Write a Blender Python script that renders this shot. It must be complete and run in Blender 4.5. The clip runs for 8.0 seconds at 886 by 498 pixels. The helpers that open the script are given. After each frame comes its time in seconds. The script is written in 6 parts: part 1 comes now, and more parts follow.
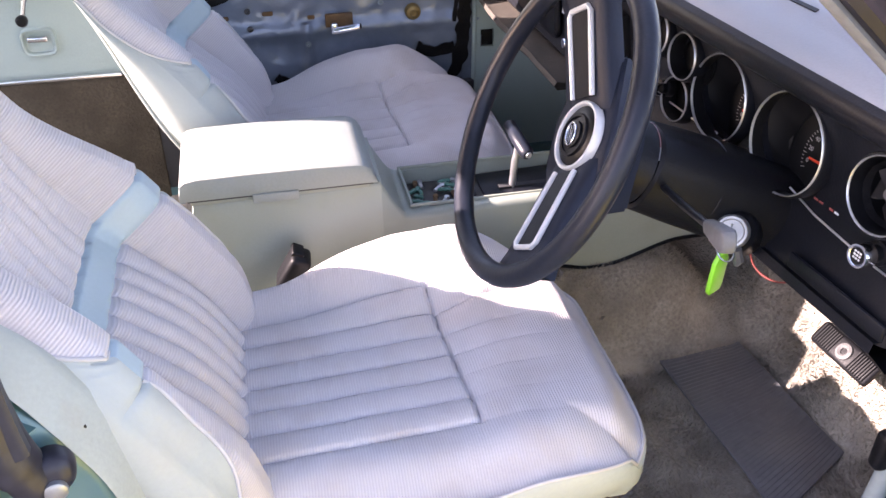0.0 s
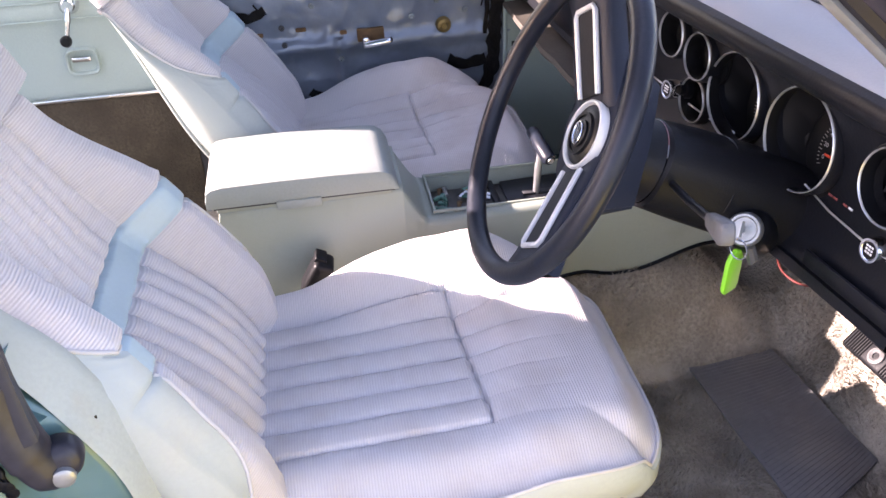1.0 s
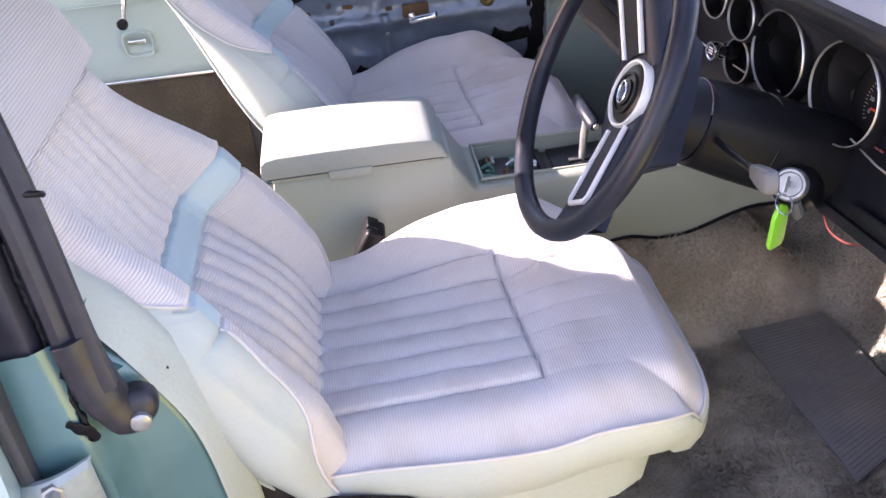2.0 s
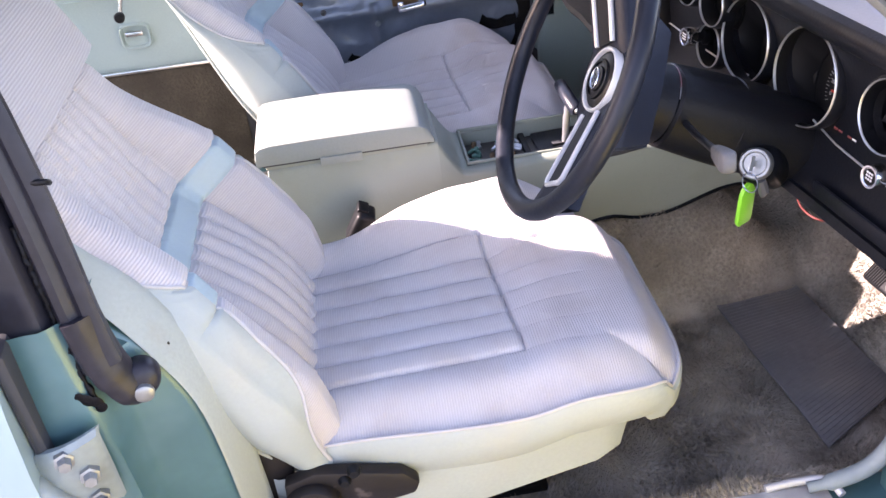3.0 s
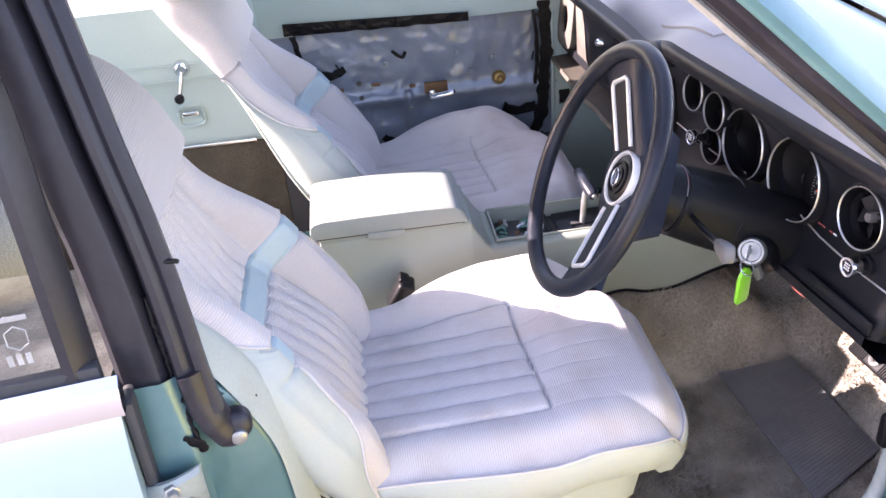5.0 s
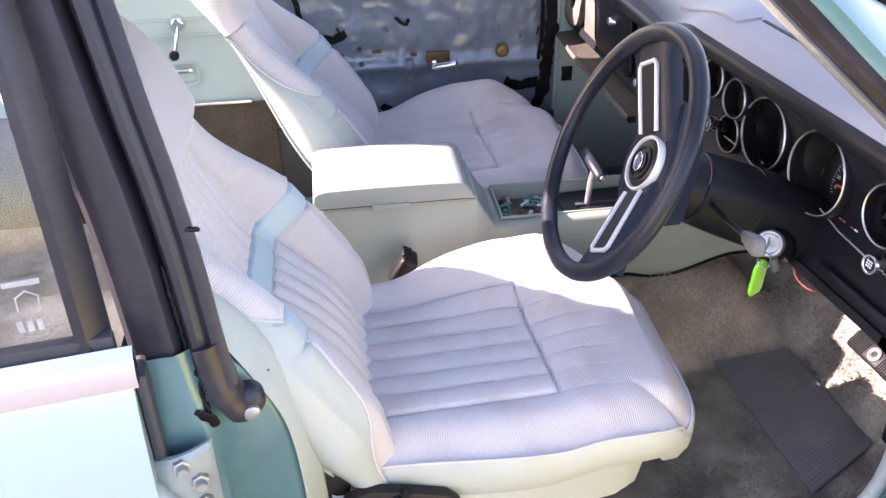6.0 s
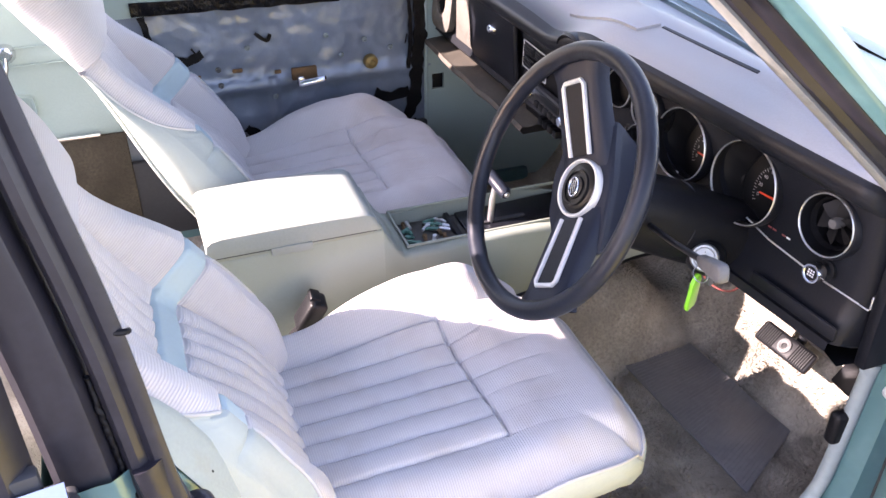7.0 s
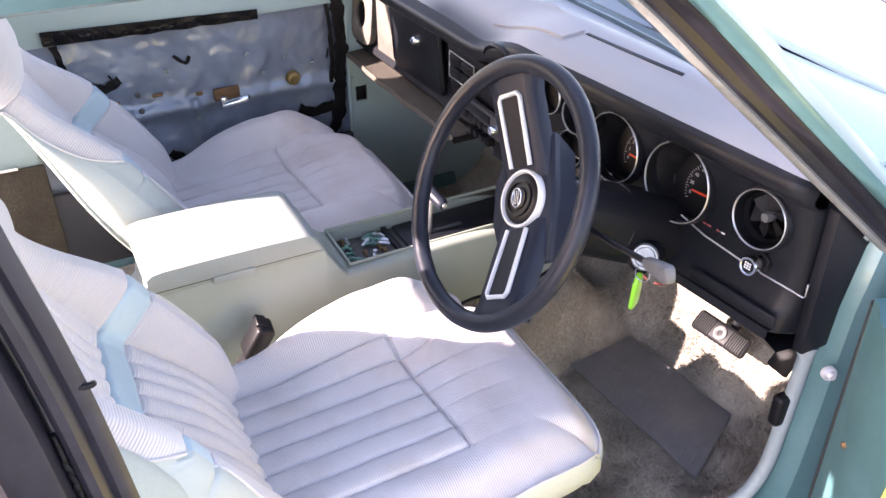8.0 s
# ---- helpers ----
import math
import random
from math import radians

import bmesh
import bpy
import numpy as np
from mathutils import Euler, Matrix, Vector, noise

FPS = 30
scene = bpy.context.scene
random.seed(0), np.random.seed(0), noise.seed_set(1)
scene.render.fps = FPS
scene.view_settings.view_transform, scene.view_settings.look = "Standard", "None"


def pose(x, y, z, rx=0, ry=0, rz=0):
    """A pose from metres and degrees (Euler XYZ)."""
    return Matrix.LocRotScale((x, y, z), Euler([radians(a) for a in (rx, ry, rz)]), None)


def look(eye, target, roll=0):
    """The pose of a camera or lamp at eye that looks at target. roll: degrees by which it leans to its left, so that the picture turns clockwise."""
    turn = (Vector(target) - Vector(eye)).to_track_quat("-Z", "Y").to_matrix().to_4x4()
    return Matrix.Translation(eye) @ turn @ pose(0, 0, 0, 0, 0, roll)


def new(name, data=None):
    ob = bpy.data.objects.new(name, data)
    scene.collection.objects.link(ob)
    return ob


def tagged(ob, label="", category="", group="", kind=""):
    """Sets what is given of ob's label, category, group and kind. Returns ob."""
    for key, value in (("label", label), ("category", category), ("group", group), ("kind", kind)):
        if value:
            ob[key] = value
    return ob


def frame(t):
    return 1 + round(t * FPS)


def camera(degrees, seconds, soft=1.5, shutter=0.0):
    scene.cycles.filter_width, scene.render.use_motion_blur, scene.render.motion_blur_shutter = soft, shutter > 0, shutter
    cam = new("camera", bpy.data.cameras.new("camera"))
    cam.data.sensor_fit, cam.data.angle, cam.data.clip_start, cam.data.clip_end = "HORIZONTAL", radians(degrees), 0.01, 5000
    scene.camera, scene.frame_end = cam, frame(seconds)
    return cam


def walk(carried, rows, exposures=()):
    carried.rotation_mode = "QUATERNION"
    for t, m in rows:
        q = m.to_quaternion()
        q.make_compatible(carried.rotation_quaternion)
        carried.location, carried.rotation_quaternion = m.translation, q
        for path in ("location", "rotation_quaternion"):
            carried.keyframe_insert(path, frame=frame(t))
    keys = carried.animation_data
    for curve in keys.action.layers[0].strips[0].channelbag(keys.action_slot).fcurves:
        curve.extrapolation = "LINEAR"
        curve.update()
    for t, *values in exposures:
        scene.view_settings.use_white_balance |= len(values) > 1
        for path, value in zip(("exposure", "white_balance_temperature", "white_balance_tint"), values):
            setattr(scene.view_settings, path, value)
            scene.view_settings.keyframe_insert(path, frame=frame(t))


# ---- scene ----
cam = camera(53.0, 8.0)
PATH = [
    (0, (0.1884, -1.3181, 1.1106), (0.4504, -0.0994, 0.2764), -0.23),
    (0.5, (0.2329, -1.3666, 1.0893), (0.4463, -0.0746, 0.3578), -2.17),
    (1, (0.2400, -1.3528, 1.0941), (0.4120, -0.0970, 0.2920), -2.99),
    (1.5, (0.2260, -1.3694, 1.0798), (0.3497, -0.1012, 0.2884), -5.43),
    (2, (0.2269, -1.3970, 1.0877), (0.3202, -0.1440, 0.2684), -5.79),
    (3.3, (0.2460, -1.5201, 1.1448), (0.3418, -0.2863, 0.2971), -7.21),
    (3.5, (0.2093, -1.5896, 1.1977), (0.3405, -0.3638, 0.3433), -6.32),
    (4, (0.1959, -1.6108, 1.2121), (0.3392, -0.3779, 0.3697), -6.02),
    (4.5, (0.1814, -1.6011, 1.2348), (0.3068, -0.3247, 0.4569), -6.02),
    (4.7, (0.1780, -1.5982, 1.2405), (0.2944, -0.3085, 0.4834), -5.78),
    (5.8, (0.1242, -1.5976, 1.2426), (0.2070, -0.3127, 0.4729), -4.16),
    (6, (0.1011, -1.5546, 1.2393), (0.2571, -0.2975, 0.4360), -1.27),
    (6.5, (0.0377, -1.4416, 1.2401), (0.3855, -0.2140, 0.4513), 0.86),
    (7, (-0.0157, -1.3883, 1.2519), (0.4188, -0.2113, 0.4297), 0.27),
    (7.5, (-0.0397, -1.3896, 1.2896), (0.4501, -0.2648, 0.4265), -0.90),
    (8, (-0.0521, -1.3658, 1.2776), (0.5075, -0.2433, 0.4550), -0.38),
]
walk(cam, [(t, look(eye, target, roll)) for t, eye, target, roll in PATH],
     exposures=[(0.0, 2.89, 7400, 37), (0.5, 2.97, 7450, 37), (1.0, 2.89, 7400, 37), (2.2, 2.85, 7300, 37), (3.5, 2.95, 7300, 36), (4.7, 2.98, 7300, 36), (6.5, 3.02, 7320, 35), (8.0, 3.15, 7500, 34)])

# ---- world, sun, exposure ----
SUN_DIR = Vector((-1.0, 0.225, 0.49)).normalized()
scene.view_settings.exposure = 2.7
world = bpy.data.worlds.new("sky")
scene.world = world
world.use_nodes = True
wn = world.node_tree.nodes
sky = wn.new("ShaderNodeTexSky")
sky.sky_type = "NISHITA"
sky.sun_disc = False
sky.sun_elevation = math.asin(SUN_DIR.z)
sky.sun_rotation = math.atan2(SUN_DIR.x, SUN_DIR.y)
wn["Background"].inputs["Strength"].default_value = 0.15
world.node_tree.links.new(sky.outputs["Color"], wn["Background"].inputs["Color"])
sun = new("sun", bpy.data.lights.new("sun", "SUN"))
sun.data.energy, sun.data.angle, sun.data.color = 4.5, radians(0.6), (1.0, 0.98, 0.955)
sun.matrix_world = look(SUN_DIR * 20, (0, 0, 0))


# ---- materials ----
def material(name, base, rough=0.6, metal=0.0, var=0.12, grain=40.0, blotch=5.0, bump=0.15, depth=0.002,
             ribs=None, stain=None, coat=0.0, spec=0.5, second=None, sheen=0.0):
    """base: colour; var: strength of the variation; grain, blotch: scales of the fine and coarse noise;
    ribs: (axis, period in metres, depth); stain: (colour, scale, threshold, amount); second: worn colour in patches."""
    m = bpy.data.materials.new(name)
    m.use_nodes = True
    n, ln = m.node_tree.nodes, m.node_tree.links
    b = n["Principled BSDF"]
    b.inputs["Roughness"].default_value, b.inputs["Metallic"].default_value = rough, metal
    b.inputs["Coat Weight"].default_value = coat
    b.inputs["Specular IOR Level"].default_value = spec
    b.inputs["Sheen Weight"].default_value = sheen
    tc = n.new("ShaderNodeTexCoord")

    def noise_tex(scale, detail=5.0):
        t = n.new("ShaderNodeTexNoise")
        t.inputs["Scale"].default_value, t.inputs["Detail"].default_value = scale, detail
        ln.new(tc.outputs["Object"], t.inputs["Vector"])
        return t

    def mix(fac, a, c, mode="MIX"):
        x = n.new("ShaderNodeMix")
        x.data_type, x.blend_type = "RGBA", mode
        for key, value in ((0, fac), (6, a), (7, c)):
            if hasattr(value, "is_linked"):
                ln.new(value, x.inputs[key])
            elif key == 0:
                x.inputs[0].default_value = value
            else:
                x.inputs[key].default_value = (*value, 1)
        return x.outputs[2]

    def ramp(value, lo, hi):
        r = n.new("ShaderNodeMapRange")
        r.inputs["From Min"].default_value, r.inputs["From Max"].default_value = lo, hi
        ln.new(value, r.inputs["Value"])
        return r.outputs["Result"]

    fine, coarse = noise_tex(grain), noise_tex(blotch, 4.0)
    dark = tuple(c * (1 - var) for c in base)
    light = tuple(min(1, c * (1 + var * 0.8)) for c in base)
    col = mix(ramp(coarse.outputs["Fac"], 0.3, 0.7), dark, light)
    col = mix(ramp(fine.outputs["Fac"], 0.25, 0.75), tuple(c * (1 - var * 0.8) for c in base), col)
    if second:
        s = noise_tex(second[1], 8.0)
        col = mix(ramp(s.outputs["Fac"], second[2], second[2] + 0.08), col, second[0])
    if stain:
        s = noise_tex(stain[1], 3.0)
        f = ramp(s.outputs["Fac"], stain[2], stain[2] + 0.25)
        k = n.new("ShaderNodeMath")
        k.operation = "MULTIPLY"
        k.inputs[1].default_value = stain[3]
        ln.new(f, k.inputs[0])
        col = mix(k.outputs[0], col, stain[0])
    height = fine.outputs["Fac"]
    bp = n.new("ShaderNodeBump")
    bp.inputs["Strength"].default_value, bp.inputs["Distance"].default_value = bump, depth
    ln.new(height, bp.inputs["Height"])
    normal = bp.outputs["Normal"]
    if ribs:
        w = n.new("ShaderNodeTexWave")
        w.wave_type, w.bands_direction = "BANDS", ribs[0]
        w.inputs["Scale"].default_value = 2 * math.pi / (20 * ribs[1])
        w.inputs["Distortion"].default_value = 0.6
        w.inputs["Detail"].default_value = 0.0
        ln.new(tc.outputs["Object"], w.inputs["Vector"])
        b2 = n.new("ShaderNodeBump")
        b2.inputs["Strength"].default_value, b2.inputs["Distance"].default_value = 0.8, ribs[2]
        ln.new(w.outputs["Fac"], b2.inputs["Height"])
        ln.new(normal, b2.inputs["Normal"])
        normal = b2.outputs["Normal"]
        col = mix(w.outputs["Fac"], mix(1.0, col, tuple(0.88 for _ in range(3)), "MULTIPLY"), col)
    rr = n.new("ShaderNodeMapRange")
    rr.inputs["To Min"].default_value, rr.inputs["To Max"].default_value = max(0.02, rough - 0.08), min(1, rough + 0.08)
    ln.new(coarse.outputs["Fac"], rr.inputs["Value"])
    ln.new(rr.outputs["Result"], b.inputs["Roughness"])
    ln.new(col, b.inputs["Base Color"])
    ln.new(normal, b.inputs["Normal"])
    return m


FABRIC = (0.56, 0.525, 0.522)
M = dict(
    cloth_cushion=material("cloth_cushion", FABRIC, 0.95, var=0.08, grain=300, blotch=6, ribs=("X", 0.0036, 0.0005), stain=((0.41, 0.345, 0.31), 10, 0.48, 0.55), spec=0.2, sheen=0.2),
    cloth_back=material("cloth_back", FABRIC, 0.95, var=0.07, grain=300, blotch=5, ribs=("Z", 0.0038, 0.0007), stain=((0.44, 0.40, 0.40), 5, 0.55, 0.3), spec=0.2, sheen=0.2),
    cloth_head=material("cloth_head", (0.47, 0.455, 0.47), 0.95, var=0.06, grain=300, blotch=5, ribs=("Z", 0.0038, 0.0006), spec=0.2, sheen=0.2),
    vinyl=material("vinyl", (0.345, 0.385, 0.36), 0.5, var=0.08, grain=180, blotch=4, bump=0.12, stain=((0.40, 0.37, 0.30), 7, 0.56, 0.45)),
    vinyl_blue=material("vinyl_blue", (0.36, 0.47, 0.50), 0.45, var=0.10, grain=180, blotch=6, bump=0.12),
    hinge_black=material("hinge_black", (0.016, 0.012, 0.011), 0.5, spec=0.3, var=0.4, grain=90, blotch=14, bump=0.2, second=((0.07, 0.055, 0.05), 30, 0.66)),
    piping=material("piping", (0.47, 0.455, 0.445), 0.75, var=0.1),
    console=material("console", (0.245, 0.275, 0.232), 0.5, var=0.08, grain=250, blotch=4, bump=0.1, stain=((0.19, 0.21, 0.17), 14, 0.58, 0.6)),
    lid=material("lid", (0.235, 0.262, 0.242), 0.5, var=0.10, grain=250, blotch=5, bump=0.15, stain=((0.20, 0.23, 0.22), 16, 0.55, 0.7)),
    trim_pale=material("trim_pale", (0.34, 0.375, 0.335), 0.45, var=0.10, grain=200, blotch=5, stain=((0.33, 0.29, 0.20), 12, 0.56, 0.6)),
    door_card=material("door_card", (0.30, 0.39, 0.37), 0.5, var=0.08, grain=220, blotch=4, bump=0.15),
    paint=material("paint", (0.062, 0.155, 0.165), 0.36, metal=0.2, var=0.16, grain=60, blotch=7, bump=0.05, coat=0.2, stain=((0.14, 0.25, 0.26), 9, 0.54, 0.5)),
    # lit copy of the teal paint, sun and sky brightness put into the colour
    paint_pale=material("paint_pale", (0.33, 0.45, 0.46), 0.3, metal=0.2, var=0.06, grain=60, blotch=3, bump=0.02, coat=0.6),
    black_paint=material("black_paint", (0.019, 0.018, 0.0235), 0.36, var=0.4, grain=80, blotch=9, bump=0.08, spec=0.30),
    black_plastic=material("black_plastic", (0.0060, 0.0062, 0.0075), 0.45, spec=0.18, var=0.25, grain=300, blotch=6, bump=0.2),
    black_trim=material("black_trim", (0.005, 0.0055, 0.007), 0.4, spec=0.25, var=0.2, grain=200, blotch=6, bump=0.1),
    wheel_black=material("wheel_black", (0.012, 0.015, 0.023), 0.38, var=0.3, grain=200, blotch=10, bump=0.1, spec=0.25),
    wheel_pad=material("wheel_pad", (0.013, 0.017, 0.028), 0.46, var=0.2, grain=300, blotch=10, bump=0.1, spec=0.2),
    insert_grey=material("insert_grey", (0.008, 0.009, 0.012), 0.45, var=0.2, grain=300, blotch=12, spec=0.15),
    # grey of the dash pad carries the sky's reflection in its base colour
    dash_top=material("dash_top", (0.275, 0.282, 0.298), 0.45, var=0.14, grain=300, blotch=3, bump=0.10, spec=0.6),
    dash_black=material("dash_black", (0.0068, 0.0076, 0.0105), 0.42, spec=0.22, var=0.3, grain=300, blotch=4, bump=0.15),
    chrome=material("chrome", (0.75, 0.75, 0.76), 0.16, metal=1.0, var=0.08, grain=60, bump=0.05),
    dull_metal=material("dull_metal", (0.55, 0.56, 0.57), 0.38, metal=0.9, var=0.15, grain=90, blotch=8, bump=0.1),
    plate=material("plate", (0.60, 0.61, 0.63), 0.36, metal=0.45, var=0.1, grain=120, blotch=9, bump=0.1, stain=((0.35, 0.34, 0.33), 22, 0.6, 0.6)),
    satin=material("satin", (0.62, 0.62, 0.61), 0.3, metal=0.7, var=0.08),
    carpet=material("carpet", (0.33, 0.295, 0.245), 1.0, var=0.45, grain=160, blotch=11, bump=0.9, depth=0.006, stain=((0.52, 0.465, 0.385), 7, 0.48, 0.8), spec=0.1),
    carpet_dark=material("carpet_dark", (0.085, 0.072, 0.055), 1.0, var=0.4, grain=160, blotch=11, bump=0.8, depth=0.005, spec=0.1),
    rubber=material("rubber", (0.030, 0.031, 0.034), 0.65, var=0.25, grain=120, blotch=7, bump=0.15),
    rubber_mat=material("rubber_mat", (0.135, 0.138, 0.145), 0.6, var=0.2, grain=90, blotch=6, bump=0.2, stain=((0.18, 0.175, 0.165), 9, 0.5, 0.6)),
    seal=material("seal", (0.20, 0.245, 0.255), 0.5, var=0.12, grain=90, blotch=8),
    steel_blue=material("steel_blue", (0.20, 0.245, 0.31), 0.34, metal=0.2, var=0.3, grain=28, blotch=9, bump=0.35, depth=0.006, stain=((0.09, 0.105, 0.135), 7, 0.52, 0.8), coat=0.3, second=((0.25, 0.29, 0.34), 12, 0.66)),
    sealant=material("sealant", (0.005, 0.005, 0.006), 0.4, var=0.3, grain=60, blotch=12, bump=0.6, depth=0.006, spec=0.15),
    rust=material("rust", (0.16, 0.085, 0.035), 0.85, var=0.4, grain=90, blotch=20, bump=0.4),
    brass=material("brass", (0.30, 0.20, 0.07), 0.5, metal=0.5, var=0.3, grain=90),
    tape=material("tape", (0.004, 0.004, 0.005), 0.22, var=0.3, grain=45, blotch=12, bump=0.9, depth=0.008, spec=0.18),
    key_green=material("key_green", (0.17, 0.55, 0.03), 0.35, var=0.08),
    lever_grey=material("lever_grey", (0.085, 0.085, 0.085), 0.5, var=0.25, grain=120, blotch=20),
    red=material("red", (0.75, 0.07, 0.03), 0.4, var=0.05),
    white=material("white", (0.70, 0.70, 0.70), 0.5, var=0.05),
    grey_print=material("grey_print", (0.38, 0.38, 0.38), 0.5, var=0.05),
    wire_red=material("wire_red", (0.16, 0.035, 0.03), 0.5, var=0.2),
    red_print=material("red_print", (0.26, 0.06, 0.055), 0.5, var=0.05),
    strip_grey=material("strip_grey", (0.20, 0.205, 0.195), 0.5, var=0.2, grain=120, blotch=14, stain=((0.10, 0.10, 0.095), 25, 0.55, 0.6)),
    tan_board=material("tan_board", (0.075, 0.063, 0.048), 0.8, var=0.3, grain=150, blotch=16, bump=0.3, stain=((0.05, 0.042, 0.034), 22, 0.52, 0.7)),
    gauge_face=material("gauge_face", (0.007, 0.007, 0.0075), 0.5, var=0.15, spec=0.2),
    cream=material("cream", (0.10, 0.092, 0.078), 0.7, var=0.3, grain=150, blotch=14, bump=0.3, stain=((0.045, 0.038, 0.03), 26, 0.50, 0.8)),
    tray_grey=material("tray_grey", (0.055, 0.052, 0.048), 0.7, var=0.35, grain=120, blotch=30),
    green_bits=material("green_bits", (0.06, 0.21, 0.16), 0.5, var=0.3),
    concrete=material("concrete", (0.135, 0.135, 0.132), 0.9, var=0.15, grain=50, blotch=1.5, bump=0.3),
    yellow=material("yellow", (0.55, 0.47, 0.08), 0.6, var=0.2, grain=60, blotch=12),
    vent_blade=material("vent_blade", (0.014, 0.014, 0.015), 0.6, var=0.15, spec=0.12),
    hinge_paint=material("hinge_paint", (0.27, 0.31, 0.29), 0.45, metal=0.15, var=0.25, grain=60, blotch=20, bump=0.2, stain=((0.12, 0.12, 0.10), 22, 0.52, 0.7)),
    greasy=material("greasy", (0.36, 0.37, 0.36), 0.42, metal=0.7, var=0.35, grain=60, blotch=25, bump=0.25, stain=((0.10, 0.09, 0.08), 30, 0.5, 0.7)),
    sticker_white=material("sticker_white", (0.35, 0.35, 0.34), 0.6, var=0.3, grain=400, blotch=60),
    silver_paint=material("silver_paint", (0.58, 0.575, 0.56), 0.38, metal=0.15, var=0.10, grain=120, blotch=20, bump=0.05),
    radio_face=material("radio_face", (0.05, 0.05, 0.055), 0.35, metal=0.4, var=0.15),
)


def glass_material(name, tint, rough=0.0):
    m = bpy.data.materials.new(name)
    m.use_nodes = True
    b = m.node_tree.nodes["Principled BSDF"]
    b.inputs["Base Color"].default_value = (*tint, 1)
    b.inputs["Roughness"].default_value = rough
    b.inputs["Transmission Weight"].default_value = 1.0
    b.inputs["IOR"].default_value = 1.45
    return m


def fade_glare(m):
    """Paints sky glare fading to blue-black on the broad roll, glove box to centre."""
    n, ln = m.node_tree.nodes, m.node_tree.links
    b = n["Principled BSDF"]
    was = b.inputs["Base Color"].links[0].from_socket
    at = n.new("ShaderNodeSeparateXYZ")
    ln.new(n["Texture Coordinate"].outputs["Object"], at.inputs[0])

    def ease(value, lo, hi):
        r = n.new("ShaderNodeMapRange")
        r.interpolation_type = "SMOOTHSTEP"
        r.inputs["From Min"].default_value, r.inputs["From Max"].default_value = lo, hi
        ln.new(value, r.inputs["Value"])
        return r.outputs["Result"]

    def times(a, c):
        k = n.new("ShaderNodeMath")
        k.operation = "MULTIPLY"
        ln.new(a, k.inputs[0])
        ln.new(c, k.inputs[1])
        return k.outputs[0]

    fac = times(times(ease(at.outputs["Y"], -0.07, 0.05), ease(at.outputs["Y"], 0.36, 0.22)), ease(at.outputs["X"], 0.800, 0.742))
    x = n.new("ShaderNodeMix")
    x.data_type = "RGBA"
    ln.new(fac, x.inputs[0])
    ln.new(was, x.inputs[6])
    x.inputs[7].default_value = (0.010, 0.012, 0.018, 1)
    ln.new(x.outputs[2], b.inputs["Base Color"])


fade_glare(M["dash_top"])
M["glass"] = glass_material("glass", (0.94, 0.98, 0.97))


# ---- mesh helpers ----
def place_of(ob):
    """Where an object stands in the world, through its parents."""
    if ob.parent is None:
        return ob.matrix_basis.copy()
    return place_of(ob.parent) @ ob.matrix_parent_inverse @ ob.matrix_basis


def part(name, bm, mat, parent=None, label="", smooth=True, angle=40, m=None):
    """Link a bmesh as one mesh object under a thing or a part."""
    me = bpy.data.meshes.new(name)
    bmesh.ops.recalc_face_normals(bm, faces=bm.faces)
    bm.to_mesh(me)
    bm.free()
    for one in (mat if isinstance(mat, (list, tuple)) else [mat]):
        me.materials.append(M[one])
    if smooth:
        me.polygons.foreach_set("use_smooth", [True] * len(me.polygons))
        me.set_sharp_from_angle(angle=radians(angle))
    ob = new(name, me)
    if m is not None:
        ob.matrix_basis = m
    if parent is not None:
        ob.parent = parent
        ob.matrix_parent_inverse = place_of(parent).inverted()
    if label:
        ob["label"] = label
    return ob


def thing(name, at, label, category, group="", kind=""):
    ob = new(name)
    ob.empty_display_size = 0.05
    ob.location = at
    return tagged(ob, label, category, group, kind)


def box(bm, lo, hi, bevel=0.0, seg=2, turn=None):
    """A box between two corners, bevelled; turn: a matrix about its centre."""
    c = (Vector(lo) + Vector(hi)) / 2
    s = Vector(hi) - Vector(lo)
    mm = Matrix.Translation(c) @ (turn or Matrix()) @ Matrix.Diagonal((*s, 1))
    made = bmesh.ops.create_cube(bm, size=1, matrix=mm)
    if bevel:
        edges = {e for v in made["verts"] for e in v.link_edges}
        bmesh.ops.bevel(bm, geom=list(edges), offset=bevel, segments=seg, affect="EDGES", profile=0.5)
    return bm


def tube(bm, pts, r, seg=12, closed=False, cap=True, flat=1.0):
    """A round tube along points; r: a radius or one for each point; flat: squeeze across."""
    pts = [Vector(p) for p in pts]
    n = len(pts)
    rs = list(r) if isinstance(r, (list, tuple)) else [r] * n
    rings = []
    side = None
    for i, p in enumerate(pts):
        if closed:
            d = pts[(i + 1) % n] - pts[i - 1]
        else:
            d = pts[min(i + 1, n - 1)] - pts[max(i - 1, 0)]
        d.normalize()
        if side is None:
            side = d.orthogonal().normalized()
        side = (side - d * side.dot(d)).normalized()
        up = d.cross(side)
        rings.append([bm.verts.new(p + rs[i] * (math.cos(a) * side + math.sin(a) * up * flat))
                      for a in (2 * math.pi * k / seg for k in range(seg))])
    for i in range(n if closed else n - 1):
        a, b = rings[i], rings[(i + 1) % n]
        off = 0
        if closed and i == n - 1:
            off = min(range(seg), key=lambda o: (a[0].co - b[o].co).length)
        for k in range(seg):
            bm.faces.new((a[k], a[(k + 1) % seg], b[(k + 1 + off) % seg], b[(k + off) % seg]))
    if cap and not closed:
        bm.faces.new(rings[0][::-1])
        bm.faces.new(rings[-1])
    return bm


